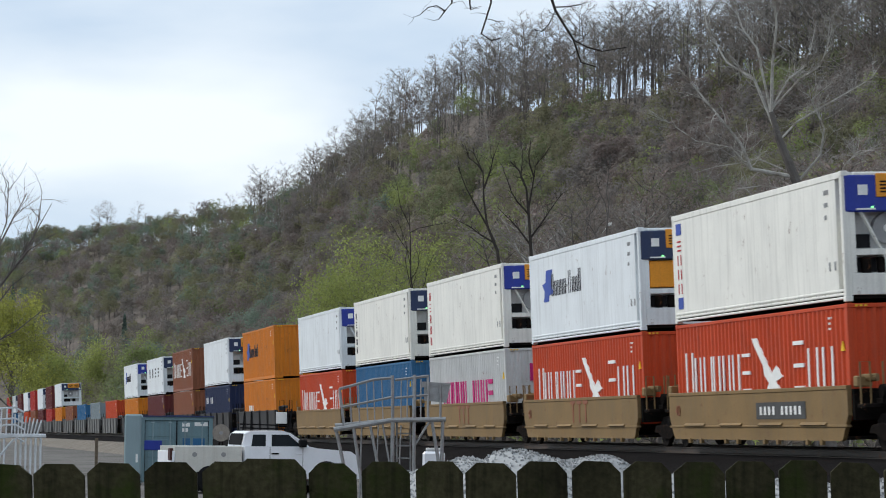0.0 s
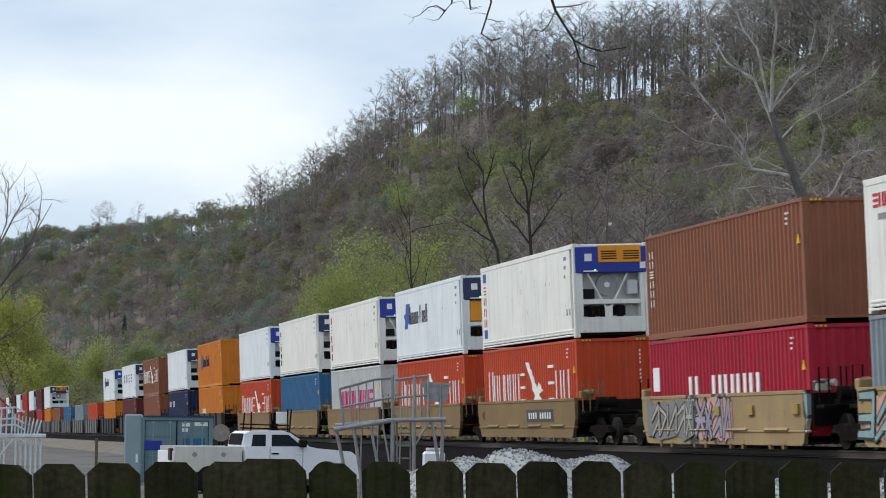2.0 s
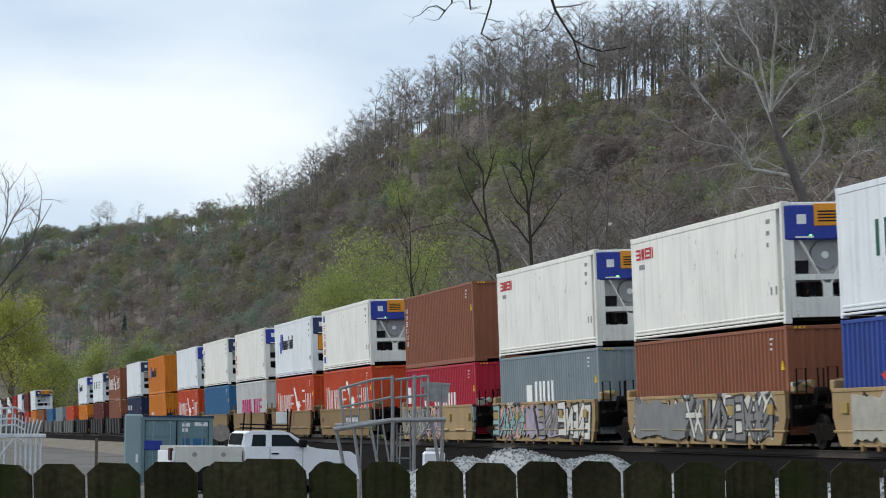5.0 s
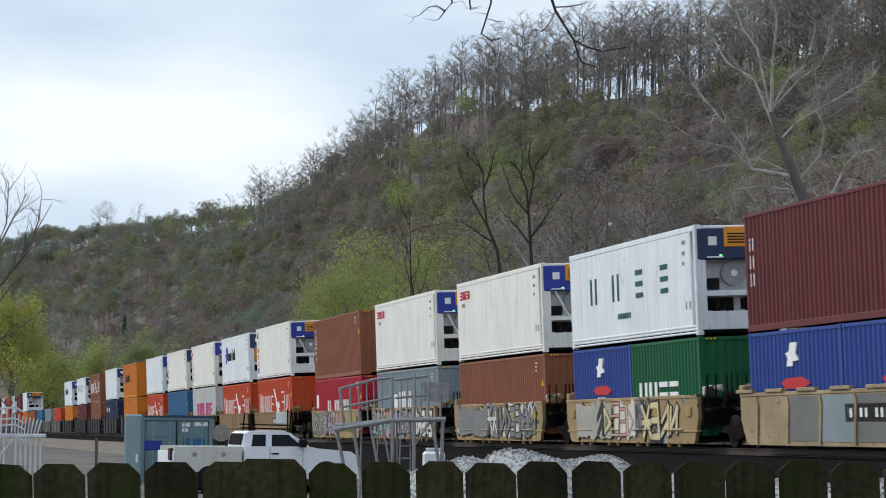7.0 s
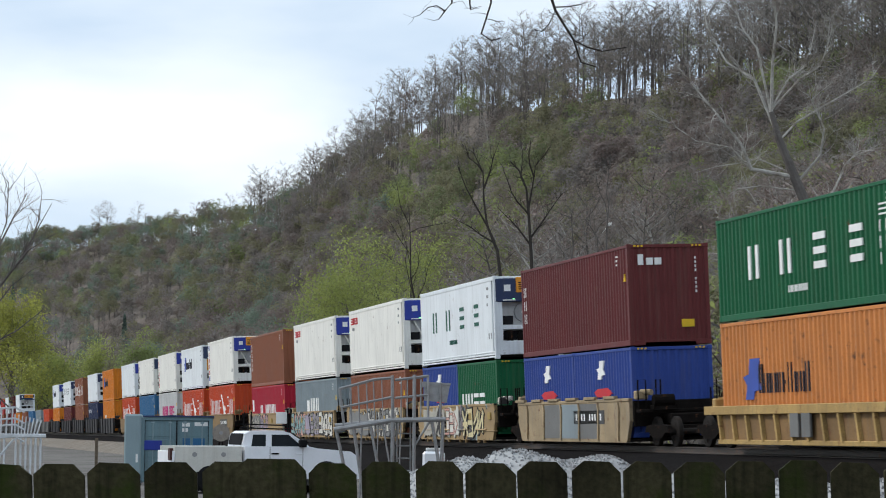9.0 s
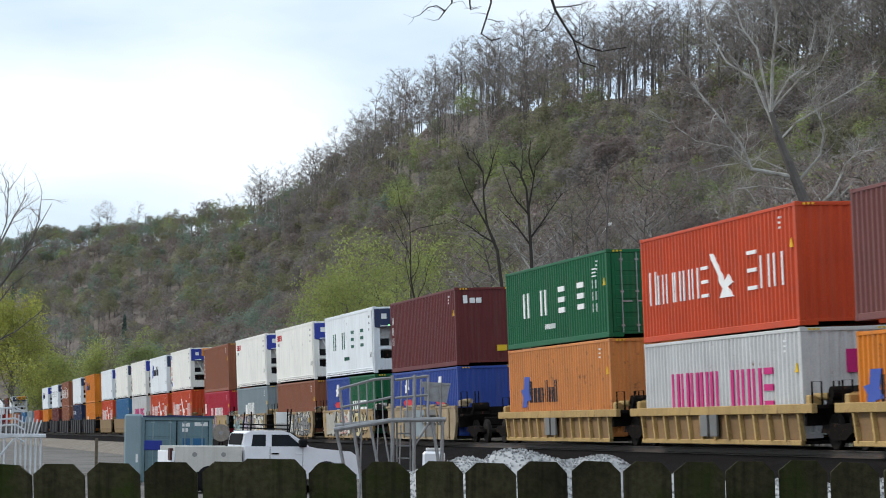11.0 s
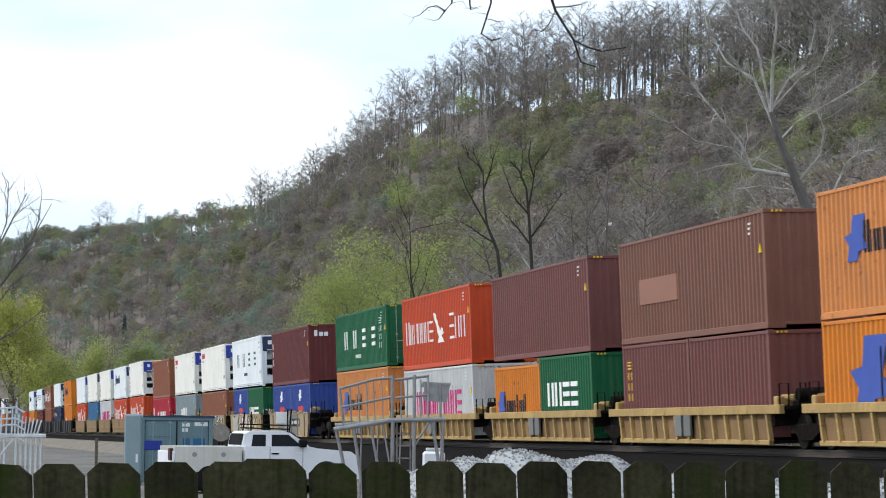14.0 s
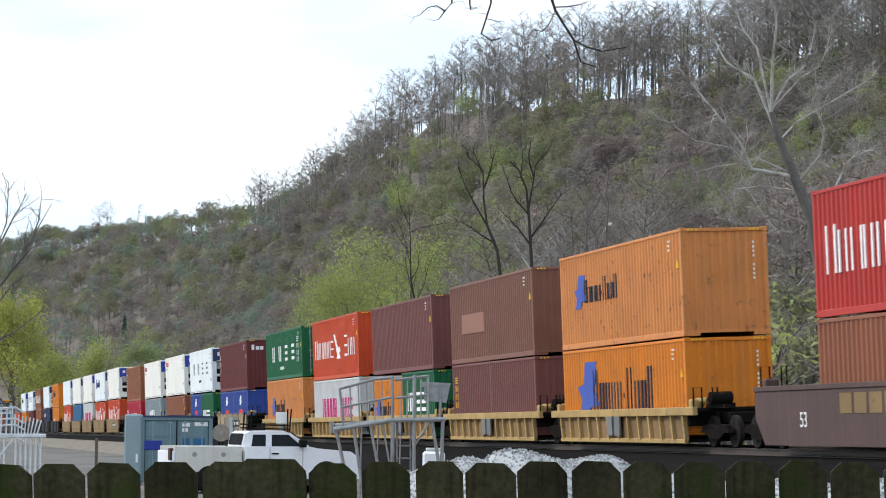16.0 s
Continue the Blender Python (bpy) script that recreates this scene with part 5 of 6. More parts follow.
def gravel_pile(bearing, d, height, base, seed):
    g = thing("gravel_pile", "heap of pale crushed limestone behind the fence", "gravel", "gravel heaps", "stuff", facing(bearing, d))
    rng = random.Random(seed)

    def up(x, y):
        r = math.hypot(x, y)
        a = 1.1
        n = 0.10 * noise.noise(Vector((x * 1.3 + seed, y * 1.3, 0)))
        return max(-0.05, height - (height + 0.15) * (math.sqrt(r * r + a * a) - a) / (math.sqrt(base * base + a * a) - a) + n)
    s = Shape()
    n = 28
    for i in range(n + 1):
        for j in range(n + 1):
            x, y = (i / n - 0.5) * 2 * base, (j / n - 0.5) * 2 * base
            s.v.append((x, y, up(x, y)))
    for i in range(n):
        for j in range(n):
            k = i * (n + 1) + j
            s.f.append((k, k + n + 1, k + n + 2, k + 1))
            s.m.append(0)
    part("heap", s, STONE, g)
    s = Shape()
    for _ in range(2600):
        a, q = rng.uniform(0, 2 * math.pi), base * 0.85 * math.sqrt(rng.random())
        x, y = q * math.cos(a), q * math.sin(a)
        if y > 0.6:
            continue
        z, r = up(x, y), rng.uniform(0.018, 0.045)
        k = len(s.v)
        turn = Euler((rng.random() * 6, rng.random() * 6, rng.random() * 6)).to_matrix()
        for v in ((1, 0, 0), (-1, 0, 0), (0, 0.8, 0), (0, -0.8, 0), (0, 0, 0.7), (0, 0, -0.7)):
            w = turn @ Vector(v) * r * rng.uniform(0.8, 1.25)
            s.v.append((x + w.x, y + w.y, z + w.z + r * 0.3))
        for f in ((0, 2, 4), (2, 1, 4), (1, 3, 4), (3, 0, 4), (2, 0, 5), (1, 2, 5), (3, 1, 5), (0, 3, 5)):
            s.f.append(tuple(k + i for i in f))
            s.m.append(0)
    me = bpy.data.meshes.new("stones")
    me.from_pydata(s.v, [], s.f)
    me.materials.append(STONE)
    o = new("stones", me)
    o.parent = g
    tagged(o, kind="stuff")
    return g


gravel_pile(14.4, 45, 1.56, 3.0, 1)
gravel_pile(13.0, 45.9, 1.40, 2.6, 2)
gravel_pile(16.0, 45.6, 1.44, 2.7, 3)
gravel_pile(18.3, 41, 1.22, 2.6, 4)
gravel_pile(20.3, 40.5, 1.15, 2.5, 5)
gravel_pile(22.2, 40, 1.2, 2.5, 6)


# ---- board fence in front ----
def fence():
    f = thing("fence", "dark mossy dog-eared board fence", "fence", at=facing(12.5, 6.6))
    m = 1 / 664.0
    rng = random.Random(11)
    edges = [-170, -77, -28, 63, 160, 257, 357, 455, 548, 641, 735, 823, 917, 1010, 1101, 1191, 1285, 1375, 1468, 1562, 1655, 1748]

    def picket(x0, x1, top, y, lean):
        s = Shape()
        c = min(0.031, (x1 - x0) * 0.3)
        h = top * rng.uniform(0.998, 1.002)
        n = rng.uniform(0.88, 1.12)
        s.prism([(x0 + 0.07, 0.0), (x1 + 0.07, 0.0), (x1 + lean, h - c), (x1 - c * n + lean, h - 0.003 * rng.random()), (x0 + c / n + lean, h), (x0 + lean, h - c * 0.9)], 1, y, y + 0.018)
        part("board", s, MOSSY, f)
    for a, b in zip(edges, edges[1:]):
        g = rng.uniform(2.0, 4.5)
        mid = (a + b) / 2
        top = 2.0 - (71 - 14 * mid / 1568) * m
        picket((a - 784 + g) * m, (b - 784 - g) * m, top, rng.uniform(-0.004, 0.004), rng.uniform(-0.003, 0.003))
    picket((421 - 784) * m, (546 - 784) * m, 1.908, -0.026, 0.0)
    for z in (0.35, 1.0, 1.55):
        s = Shape()
        s.box(-1.45, 1.45, 0.02, 0.06, z, z + 0.09, 0.006)
        part("rail", s, MOSSY, f)
    for x in (-1.3, 1.3):
        s = Shape()
        s.box(x, x + 0.09, 0.062, 0.152, 0.0, 1.7, 0.008)
        part("post", s, MOSSY, f)


fence()


# ---- trees ----
def bark(name, color, per=0.0, thin=0.0):
    """Bark, or with thin above 0 small leaves and buds that let light through."""
    m = material(name, color, 0.9, 0, 0.25, 0.12 if per else 1.5, 20, 0.0 if per else 0.2, per_piece=per)
    if thin:
        n, l = m.node_tree.nodes, m.node_tree.links
        b, out = n["Principled BSDF"], n["Material Output"]
        tr, mx = n.new("ShaderNodeBsdfTranslucent"), n.new("ShaderNodeMixShader")
        mx.inputs[0].default_value = thin
        l.new(b.inputs["Base Color"].links[0].from_socket, tr.inputs["Color"])
        l.new(b.outputs[0], mx.inputs[1])
        l.new(tr.outputs[0], mx.inputs[2])
        l.new(mx.outputs[0], out.inputs["Surface"])
    return m


BARK = bark("grey_brown_bark", (0.125, 0.112, 0.103))
BARK_DARK = bark("dark_bark", (0.045, 0.038, 0.033))
BARK_PALE = bark("pale_bark", (0.30, 0.285, 0.26))
SYCAMORE = material("mottled_pale_bark", (0.38, 0.365, 0.335), 0.85, 0, 0.2, 1.5, 12, 0.15, (0.20, 0.17, 0.135), 0.7, 0.5)
TWIG = bark("brown_twigs", (0.225, 0.188, 0.165), 0.2, 0.15)
TWIG_GREY = bark("grey_twigs", (0.235, 0.21, 0.19), 0.2, 0.15)
TWIG_RUSSET = bark("russet_twigs", (0.215, 0.162, 0.145), 0.2, 0.15)
BUD_OLIVE = bark("olive_buds", (0.29, 0.28, 0.145), 0.2, 0.4)
BUD_RUSSET = bark("russet_buds", (0.30, 0.245, 0.22), 0.2, 0.4)
LEAF_LIME = bark("lime_young_leaves", (0.33, 0.37, 0.12), 0.2, 0.4)
LEAF_GREEN = bark("fresh_green_leaves", (0.235, 0.285, 0.11), 0.2, 0.4)
# Bluer and paler than the fresh leaves: distance haze is put into the colour.
LEAF_HAZED = bark("hazed_green_leaves", (0.25, 0.315, 0.225), 0.2, 0.4)
LEAF_YELLOW = bark("yellow_green_leaves", (0.35, 0.36, 0.09), 0.3, 0.4)
# Needle colour is paled for the haze over the far left slope.
NEEDLE = bark("hazed_evergreen_needles", (0.10, 0.14, 0.115), 0.3, 0.3)
# Crown colours at the end are lifted to include haze; the cool one most.
WOODS = [BARK, BARK_PALE, TWIG, BUD_OLIVE, BUD_RUSSET, LEAF_LIME, LEAF_GREEN, LEAF_YELLOW, NEEDLE, TWIG_GREY, TWIG_RUSSET, LEAF_HAZED,
         bark("grey_budding_crowns", (0.225, 0.205, 0.19), 0.12, 0.45), bark("brown_budding_crowns", (0.215, 0.186, 0.165), 0.12, 0.45), bark("russet_budding_crowns", (0.22, 0.18, 0.165), 0.12, 0.45),
         bark("olive_budding_crowns", (0.215, 0.208, 0.13), 0.12, 0.45), bark("green_leafing_crowns", (0.195, 0.225, 0.115), 0.12, 0.45), bark("lime_leafing_crowns", (0.26, 0.30, 0.115), 0.12, 0.45), bark("hazed_leafing_crowns", (0.185, 0.235, 0.185), 0.12, 0.45)]


def wood_template(rng, leaf, amount, trunk=0, leaf_size=0.5, tall=17.0, crown=0.45, spread=1.0, twig=2, dense=4):
    """One forest tree as arrays of triangles: trunk, limbs, slender twigs and scattered buds or leaves."""
    v, f, m = [], [], []

    def cone(a, b, ra, rb, sides, mat):
        a, b = Vector(a), Vector(b)
        d = (b - a).normalized()
        p = d.cross(Vector((0.3, 0.9, 0.1))).normalized()
        q = d.cross(p)
        k = len(v)
        for c, r in ((a, ra), (b, rb)):
            for i in range(sides):
                w = 2 * math.pi * i / sides
                v.append(tuple(c + r * (math.cos(w) * p + math.sin(w) * q)))
        for i in range(sides):
            j = (i + 1) % sides
            f.append((k + i, k + j, k + sides + j))
            f.append((k + i, k + sides + j, k + sides + i))
            m.extend((mat, mat))

    def blade(a, b, w, mat):
        a, b = Vector(a), Vector(b)
        side = (b - a).cross(Vector((rng.uniform(-1, 1), rng.uniform(-1, 1), rng.uniform(-1, 1)))).normalized() * w
        k = len(v)
        v.extend((tuple(a - side), tuple(a + side), tuple(b)))
        f.append((k, k + 1, k + 2))
        m.append(mat)

    def fleck(p, r, mat):
        k = len(v)
        for _ in range(3):
            v.append(tuple(p + Vector((rng.gauss(0, 1), rng.gauss(0, 1), rng.gauss(0, 0.8))) * r))
        f.append((k, k + 1, k + 2))
        m.append(mat)
    pts = [Vector((0, 0, -1))]
    for i in range(1, 5):
        pts.append(Vector((rng.uniform(-0.4, 0.4) * i * 0.5, rng.uniform(-0.4, 0.4) * i * 0.5, tall * 0.92 * i / 4)))
    for i in range(4):
        cone(pts[i], pts[i + 1], 0.23 * (1 - i * 0.2), 0.23 * (0.8 - i * 0.2) + 0.02, 5, trunk)
    tips = []
    for i in range(13):
        h = crown + (0.95 - crown) * (i + rng.random()) / 13
        k = min(3, int(h / 0.92 * 4))
        base = pts[k].lerp(pts[k + 1], h / 0.92 * 4 - k) if k < 4 else pts[4]
        a = i * 2.4 + rng.uniform(-0.5, 0.5)
        reach = spread * tall * rng.uniform(0.16, 0.28) * (1.15 - 0.75 * max(0, (h - crown) / (1 - crown)) ** 1.5)
        rise = rng.uniform(0.55, 1.2)
        tip = base + Vector((math.cos(a), math.sin(a), rise)) * reach
        mid = base.lerp(tip, 0.5) + Vector((0, 0, -0.1 * reach))
        cone(base, mid, 0.085, 0.06, 3, trunk)
        cone(mid, tip, 0.06, 0.02, 3, trunk)
        for q in range(5):
            s0 = mid.lerp(tip, rng.random())
            d = Vector((math.cos(a) + rng.gauss(0, 0.8), math.sin(a) + rng.gauss(0, 0.8), rng.uniform(0.1, 1.3))).normalized()
            e = s0 + d * rng.uniform(1.2, 2.6)
            blade(s0, e, 0.05, trunk if q < 2 else twig)
            for _ in range(dense):
                c0 = s0.lerp(e, rng.uniform(0.3, 1))
                c1 = c0 + Vector((rng.gauss(0, 0.6), rng.gauss(0, 0.6), rng.uniform(-0.1, 1.0))) * rng.uniform(0.8, 1.5)
                blade(c0, c1, 0.042, twig)
                tips.append(c1)
    for _ in range(amount):
        t = rng.choice(tips)
        fleck(t + Vector((rng.gauss(0, 0.35), rng.gauss(0, 0.35), rng.gauss(0, 0.35))), leaf_size, leaf)
    return np.array(v, np.float32), np.array(f, np.int32), np.array(m, np.int32)


def puff_template(rng, mat, amount, size, tall=12.5, wide=2.7):
    """One leafing or budding crown as arrays of triangles: a trunk, a few limbs and clumps of small sprays that face outwards."""
    v, f, m = [], [], []

    def spike(a, b, r):
        k = len(v)
        v.extend(((a[0] - r, a[1], a[2]), (a[0] + r * 0.5, a[1] + r * 0.87, a[2]), (a[0] + r * 0.5, a[1] - r * 0.87, a[2]), tuple(b)))
        f.extend(((k, k + 1, k + 3), (k + 1, k + 2, k + 3), (k + 2, k, k + 3)))
        m.extend((0, 0, 0))
    spike((0, 0, -1), (rng.uniform(-0.5, 0.5), rng.uniform(-0.5, 0.5), tall * 0.9), 0.2)
    mid = Vector((0, 0, tall * 0.66))
    clumps = []
    for i in range(13):
        a, h = i * 2.4 + rng.uniform(-0.4, 0.4), rng.uniform(-0.55, 1.0)
        q = math.sqrt(1 - min(0.95, h * h) * 0.9) * rng.uniform(0.6, 1.0)
        c = mid + Vector((math.cos(a) * wide * q, math.sin(a) * wide * q, h * tall * 0.27))
        clumps.append((c, rng.uniform(0.8, 1.35) * wide / 2.7))
        spike((0, 0, tall * rng.uniform(0.3, 0.55)), c, 0.06)
    for i in range(amount):
        c, r = rng.choice(clumps)
        d = Vector((rng.gauss(0, 1), rng.gauss(0, 1), rng.gauss(0.35, 1))).normalized()
        p = c + d * r * rng.uniform(0.75, 1.25)
        n = (d * 0.7 + (p - mid).normalized() * 0.6 + Vector((rng.gauss(0, 1), rng.gauss(0, 1), rng.gauss(0, 1))) * 0.22).normalized()
        a = n.cross(Vector((rng.gauss(0, 1), rng.gauss(0, 1), rng.gauss(0, 1)))).normalized() * size
        b = n.cross(a) * rng.uniform(0.6, 1.1)
        k = len(v)
        v.extend((tuple(p - a - b * 0.5), tuple(p + a - b * 0.4), tuple(p + b)))
        f.append((k, k + 1, k + 2))
        m.append(mat)
    return np.array(v, np.float32), np.array(f, np.int32), np.array(m, np.int32)


def evergreen_template(rng):
    v, f, m = [], [], []
    for i in range(260):
        h = rng.random() ** 0.8
        a, r = rng.uniform(0, 6.28), (1 - h) * 2.6 * rng.uniform(0.6, 1.1) + 0.15
        z = 2.0 + h * 14
        k = len(v)
        v += [(0, 0, z + 0.4), (math.cos(a) * r - math.sin(a) * 0.5, math.sin(a) * r + math.cos(a) * 0.5, z - 0.5), (math.cos(a) * r + math.sin(a) * 0.5, math.sin(a) * r - math.cos(a) * 0.5, z - 0.7)]
        f.append((k, k + 1, k + 2))
        m.append(8)
    k = len(v)
    v += [(0.2, 0, -1), (-0.1, 0.17, -1), (-0.1, -0.17, -1), (0, 0, 15.5)]
    f += [(k, k + 1, k + 3), (k + 1, k + 2, k + 3), (k + 2, k, k + 3)]
    m += [0, 0, 0]
    return np.array(v, np.float32), np.array(f, np.int32), np.array(m, np.int32)


def stuff_mesh(name, chunks, mats, label, category):
    """Join copies of templates, each with its own place, turn and size, into one object."""
    vs, fs, ms, k = [], [], [], 0
    for (v, f, m), (x, y, z), turn, wide, high in chunks:
        c, s = math.cos(turn), math.sin(turn)
        w = np.empty_like(v)
        w[:, 0] = (v[:, 0] * c - v[:, 1] * s) * wide + x
        w[:, 1] = (v[:, 0] * s + v[:, 1] * c) * wide + y
        w[:, 2] = v[:, 2] * high + z
        vs.append(w)
        fs.append(f + k)
        ms.append(m)
        k += len(v)
    v, f, m = np.concatenate(vs), np.concatenate(fs), np.concatenate(ms)
    me = bpy.data.meshes.new(name)
    me.vertices.add(len(v))
    me.vertices.foreach_set("co", v.ravel())
    me.loops.add(f.size)
    me.loops.foreach_set("vertex_index", f.ravel())
    me.polygons.add(len(f))
    me.polygons.foreach_set("loop_start", np.arange(0, f.size, 3, dtype=np.int32))
    me.polygons.foreach_set("material_index", m)
    for one in mats:
        me.materials.append(one)
    me.update()
    me.validate()
    return tagged(new(name, me), label, category, kind="stuff")


def build_woods():
    rng = random.Random(5)
    bare = [wood_template(rng, rng.choice((3, 4, 4)), 210, rng.choice((0, 0, 0, 1)), 0.095, twig=(2, 9, 10, 9)[i % 4], dense=5) for i in range(12)]
    fine, plain = {}, {}
    for q in (12, 13, 14, 15, 16, 17, 18):
        fine[q] = [puff_template(rng, q, 820, 0.195, wide=2.9) for _ in range(3)]
        plain[q] = [puff_template(rng, q, 440, 0.28, wide=2.9) for _ in range(3)]
    crest = [wood_template(rng, rng.choice((3, 4)), 70, rng.choice((0, 0, 1)), 0.08, 21.0, 0.42, 0.85, twig=9, dense=5) for _ in range(6)]
    ever = [evergreen_template(rng)]
    chunks = []
    b = -2.0
    tries = 0
    while len(chunks) < 2420 and tries < 60000:
        tries += 1
        a = rng.uniform(0.3, 24.5)
        far, foot = float(np.interp(a, BEARING, CREST_FAR)), float(np.interp(a, BEARING, FOOT_FAR))
        lo = foot - 6
        t = rng.random()
        d = math.sqrt(lo * lo + t * ((far - (14 if a > 12.5 else 5)) ** 2 - lo * lo))
        if rng.random() > min(1.0, 420 / d + 0.25):
            continue
        x, y, _ = spot(a, d)
        if x < TRACK_X + 9:
            continue
        g = noise.noise(Vector((x / 55 + 7, y / 55, 3))) + 0.45 * noise.noise(Vector((x / 17, y / 17, 9)))
        up = (d - foot) / (far - foot)
        if up < 0.12:
            g += 0.3
        pick = rng.random()
        kinds = fine if d < 420 else plain
        if a < 7.5 and pick < 0.015:
            tree = ever[0]
        elif g > 0.42 and pick < 0.8:
            tree = rng.choice(kinds[17 if pick < 0.4 else 16])
        elif g > 0.1 and pick < 0.75:
            tree = rng.choice(kinds[15 if pick < 0.5 else 16])
        elif a < 9 and pick < 0.3:
            tree = rng.choice(kinds[18])
        elif pick < 0.06:
            tree = rng.choice(kinds[17])
        elif a > 13 and up < 0.4 and pick < 0.55:
            tree = rng.choice(bare)
        else:
            tree = rng.choice(kinds[rng.choice((12, 12, 13, 14, 15))])
        if up > 0.82 and a > 8 and rng.random() < 0.6:
            tree = rng.choice(crest)
        k = rng.uniform(0.7, 1.15)
        chunks.append((tree, (x, y, hill(x, y) - 0.3), rng.uniform(0, 6.28), k * rng.uniform(0.9, 1.2), k))
    # the far ridge, thick with young leaves, its cool crowns tinted for distance haze
    cool = plain[18] + plain[16][:1] + plain[15][:1]
    haze = plain[12] + plain[15] + plain[13][:1]
    for i in range(760):
        a = rng.uniform(0.3, 11.2)
        far = float(np.interp(a, BEARING, CREST_FAR))
        d = far + 4 - 300 * rng.random() ** 1.6
        x, y, _ = spot(a, d)
        g = noise.noise(Vector((x / 60 + 3, y / 60, 5)))
        k = rng.uniform(0.75, 1.1) * (0.85 if d > far - 30 else 1.0)
        chunks.append((rng.choice(cool if g + rng.uniform(-0.25, 0.25) > 0.05 * max(0, a - 6) else haze), (x, y, hill(x, y) - 1.6), rng.uniform(0, 6.28), k * 1.25, k))
    # a close line of trees along the crest
    for row in range(3):
        a = 0.3
        while a < 24.5:
            far = float(np.interp(a, BEARING, CREST_FAR))
            a += math.degrees((rng.uniform(2.0, 5.0) if a > 8 else rng.uniform(2.0, 4.5)) / far)
            x, y, _ = spot(a, far + rng.uniform(-14, 2))
            tree = rng.choice(crest + bare[:2] if a > 8 or rng.random() < 0.06 else plain[15] + cool + plain[12][:1])
            if row == 2 and a > 8:
                x, y, _ = spot(a, far - rng.uniform(-2, 14))
                tree = rng.choice(plain[12] + plain[13] + plain[15][:1])
            k = rng.uniform(0.62, 0.98)
            chunks.append((tree, (x, y, hill(x, y) - (0.3 if a > 8 else 1.9)), rng.uniform(0, 6.28), k * 1.1, k))
    stuff_mesh("woods", chunks, WOODS, "bare and budding spring woods covering the hillside", "woods")
    # brush along the foot of the hill, behind the track
    brush = [wood_template(rng, q, 420, 0, 0.15, 6.5, 0.12, 1.5, dense=2) for q in (6, 5, 3, 6)]
    chunks = []
    for i in range(150):
        y = 30 + 420 * (i + rng.random()) / 150
        x = TRACK_X + rng.uniform(8, 26)
        k = rng.uniform(0.5, 0.95)
        chunks.append((rng.choice(brush), (x, y, hill(x, y) - 0.2), rng.uniform(0, 6.28), k, k))
    stuff_mesh("brush", chunks, WOODS, "green and olive brush behind the railway track", "shrubs")


build_woods()


def grow(s, p, d, length, radius, depth, rng, bend=0.18, up=0.12, kids=4, mat=0, tips=None, thin=0.25, sides=7):
    """A branch that wanders, thins and forks."""
    n = 5 if depth else 3
    pts, radii = [p], [radius]
    for i in range(n):
        d = (d + Vector((rng.gauss(0, bend), rng.gauss(0, bend), rng.gauss(0, bend) + up))).normalized()
        pts.append(pts[-1] + d * length / n)
        radii.append(radius * (1 - (1 - thin) * (i + 1) / n))
    s.tube(pts, radii, sides if radius > 0.05 else (4 if radius > 0.02 else 3), False, mat)
    if tips is not None and depth <= 1:
        tips += pts[1:]
    if depth:
        for i in range(kids):
            k = rng.uniform(0.3, 1.0)
            j = min(n - 1, int(k * n))
            q = pts[j].lerp(pts[j + 1], k * n - j)
            side = Vector((rng.gauss(0, 1), rng.gauss(0, 1), rng.gauss(0.25, 0.6))).normalized()
            e = (d * 0.75 + side * 0.8).normalized()
            grow(s, q, e, length * rng.uniform(0.42, 0.68), radii[j] * rng.uniform(0.4, 0.62), depth - 1, rng, bend, up, kids, mat, tips, thin, sides)


def leaf_cloud(tips, rng, amount, size, wide):
    s = Shape()
    for _ in range(amount):
        t = rng.choice(tips)
        c = t + Vector((rng.gauss(0, wide), rng.gauss(0, wide), rng.gauss(0, wide)))
        a, b = Vector((rng.gauss(0, 1), rng.gauss(0, 1), rng.gauss(0, 1))).normalized() * size, Vector((rng.gauss(0, 1), rng.gauss(0, 1), rng.gauss(0, 1))).normalized() * size * 0.6
        s.face([c - a, c + b, c + a, c - b])
    return s


def raw(name, shape, mat, parent):
    me = bpy.data.meshes.new(name)
    me.from_pydata(shape.v, [], shape.f)
    me.materials.append(mat)
    ob = new(name, me)
    ob.parent = parent
    return ob


def tree(bearing, d, words, height, radius, wood, seed, lean=(0, 0), depth=3, kids=5, leaf=None, leaves=0, size=0.12, wide=0.4, clear=0.3, limbs=11, reach=0.42, rise=0.7):
    t = thing("tree", words, "tree", at=facing(bearing, d, 0, hill(*spot(bearing, d)[:2]) - 0.1))
    rng = random.Random(seed)
    s, tips, pts, n = Shape(), [], [], 7
    for i in range(n + 1):
        k = i / n
        pts.append(Vector((lean[0] * k * height + rng.gauss(0, 0.012) * height * (k > 0), lean[1] * k * height, height * k)))
    radii = [radius * (1 - 0.88 * i / n) * (1.25 if i == 0 else 1) for i in range(n + 1)]
    s.tube(pts, radii, 9, False)
    raw("trunk", s, wood, t)
    s = Shape()
    for i in range(limbs):
        k = clear + (0.97 - clear) * (i + rng.random()) / limbs
        j = min(n - 1, int(k * n))
        q = pts[j].lerp(pts[j + 1], k * n - j)
        a = i * 2.4 + rng.uniform(-0.6, 0.6)
        e = Vector((math.cos(a), math.sin(a), rise + rng.uniform(-0.3, 0.5))).normalized()
        grow(s, q, e, height * reach * (1.1 - 0.7 * (k - clear)) * rng.uniform(0.7, 1.1), max(0.03, radii[j] * 0.5), depth - 1, rng, 0.2, 0.1, kids, 0, tips)
    raw("branchwork", s, wood, t)
    if leaf:
        raw("crown", leaf_cloud(tips, rng, leaves, size, wide), leaf, t)
    return t


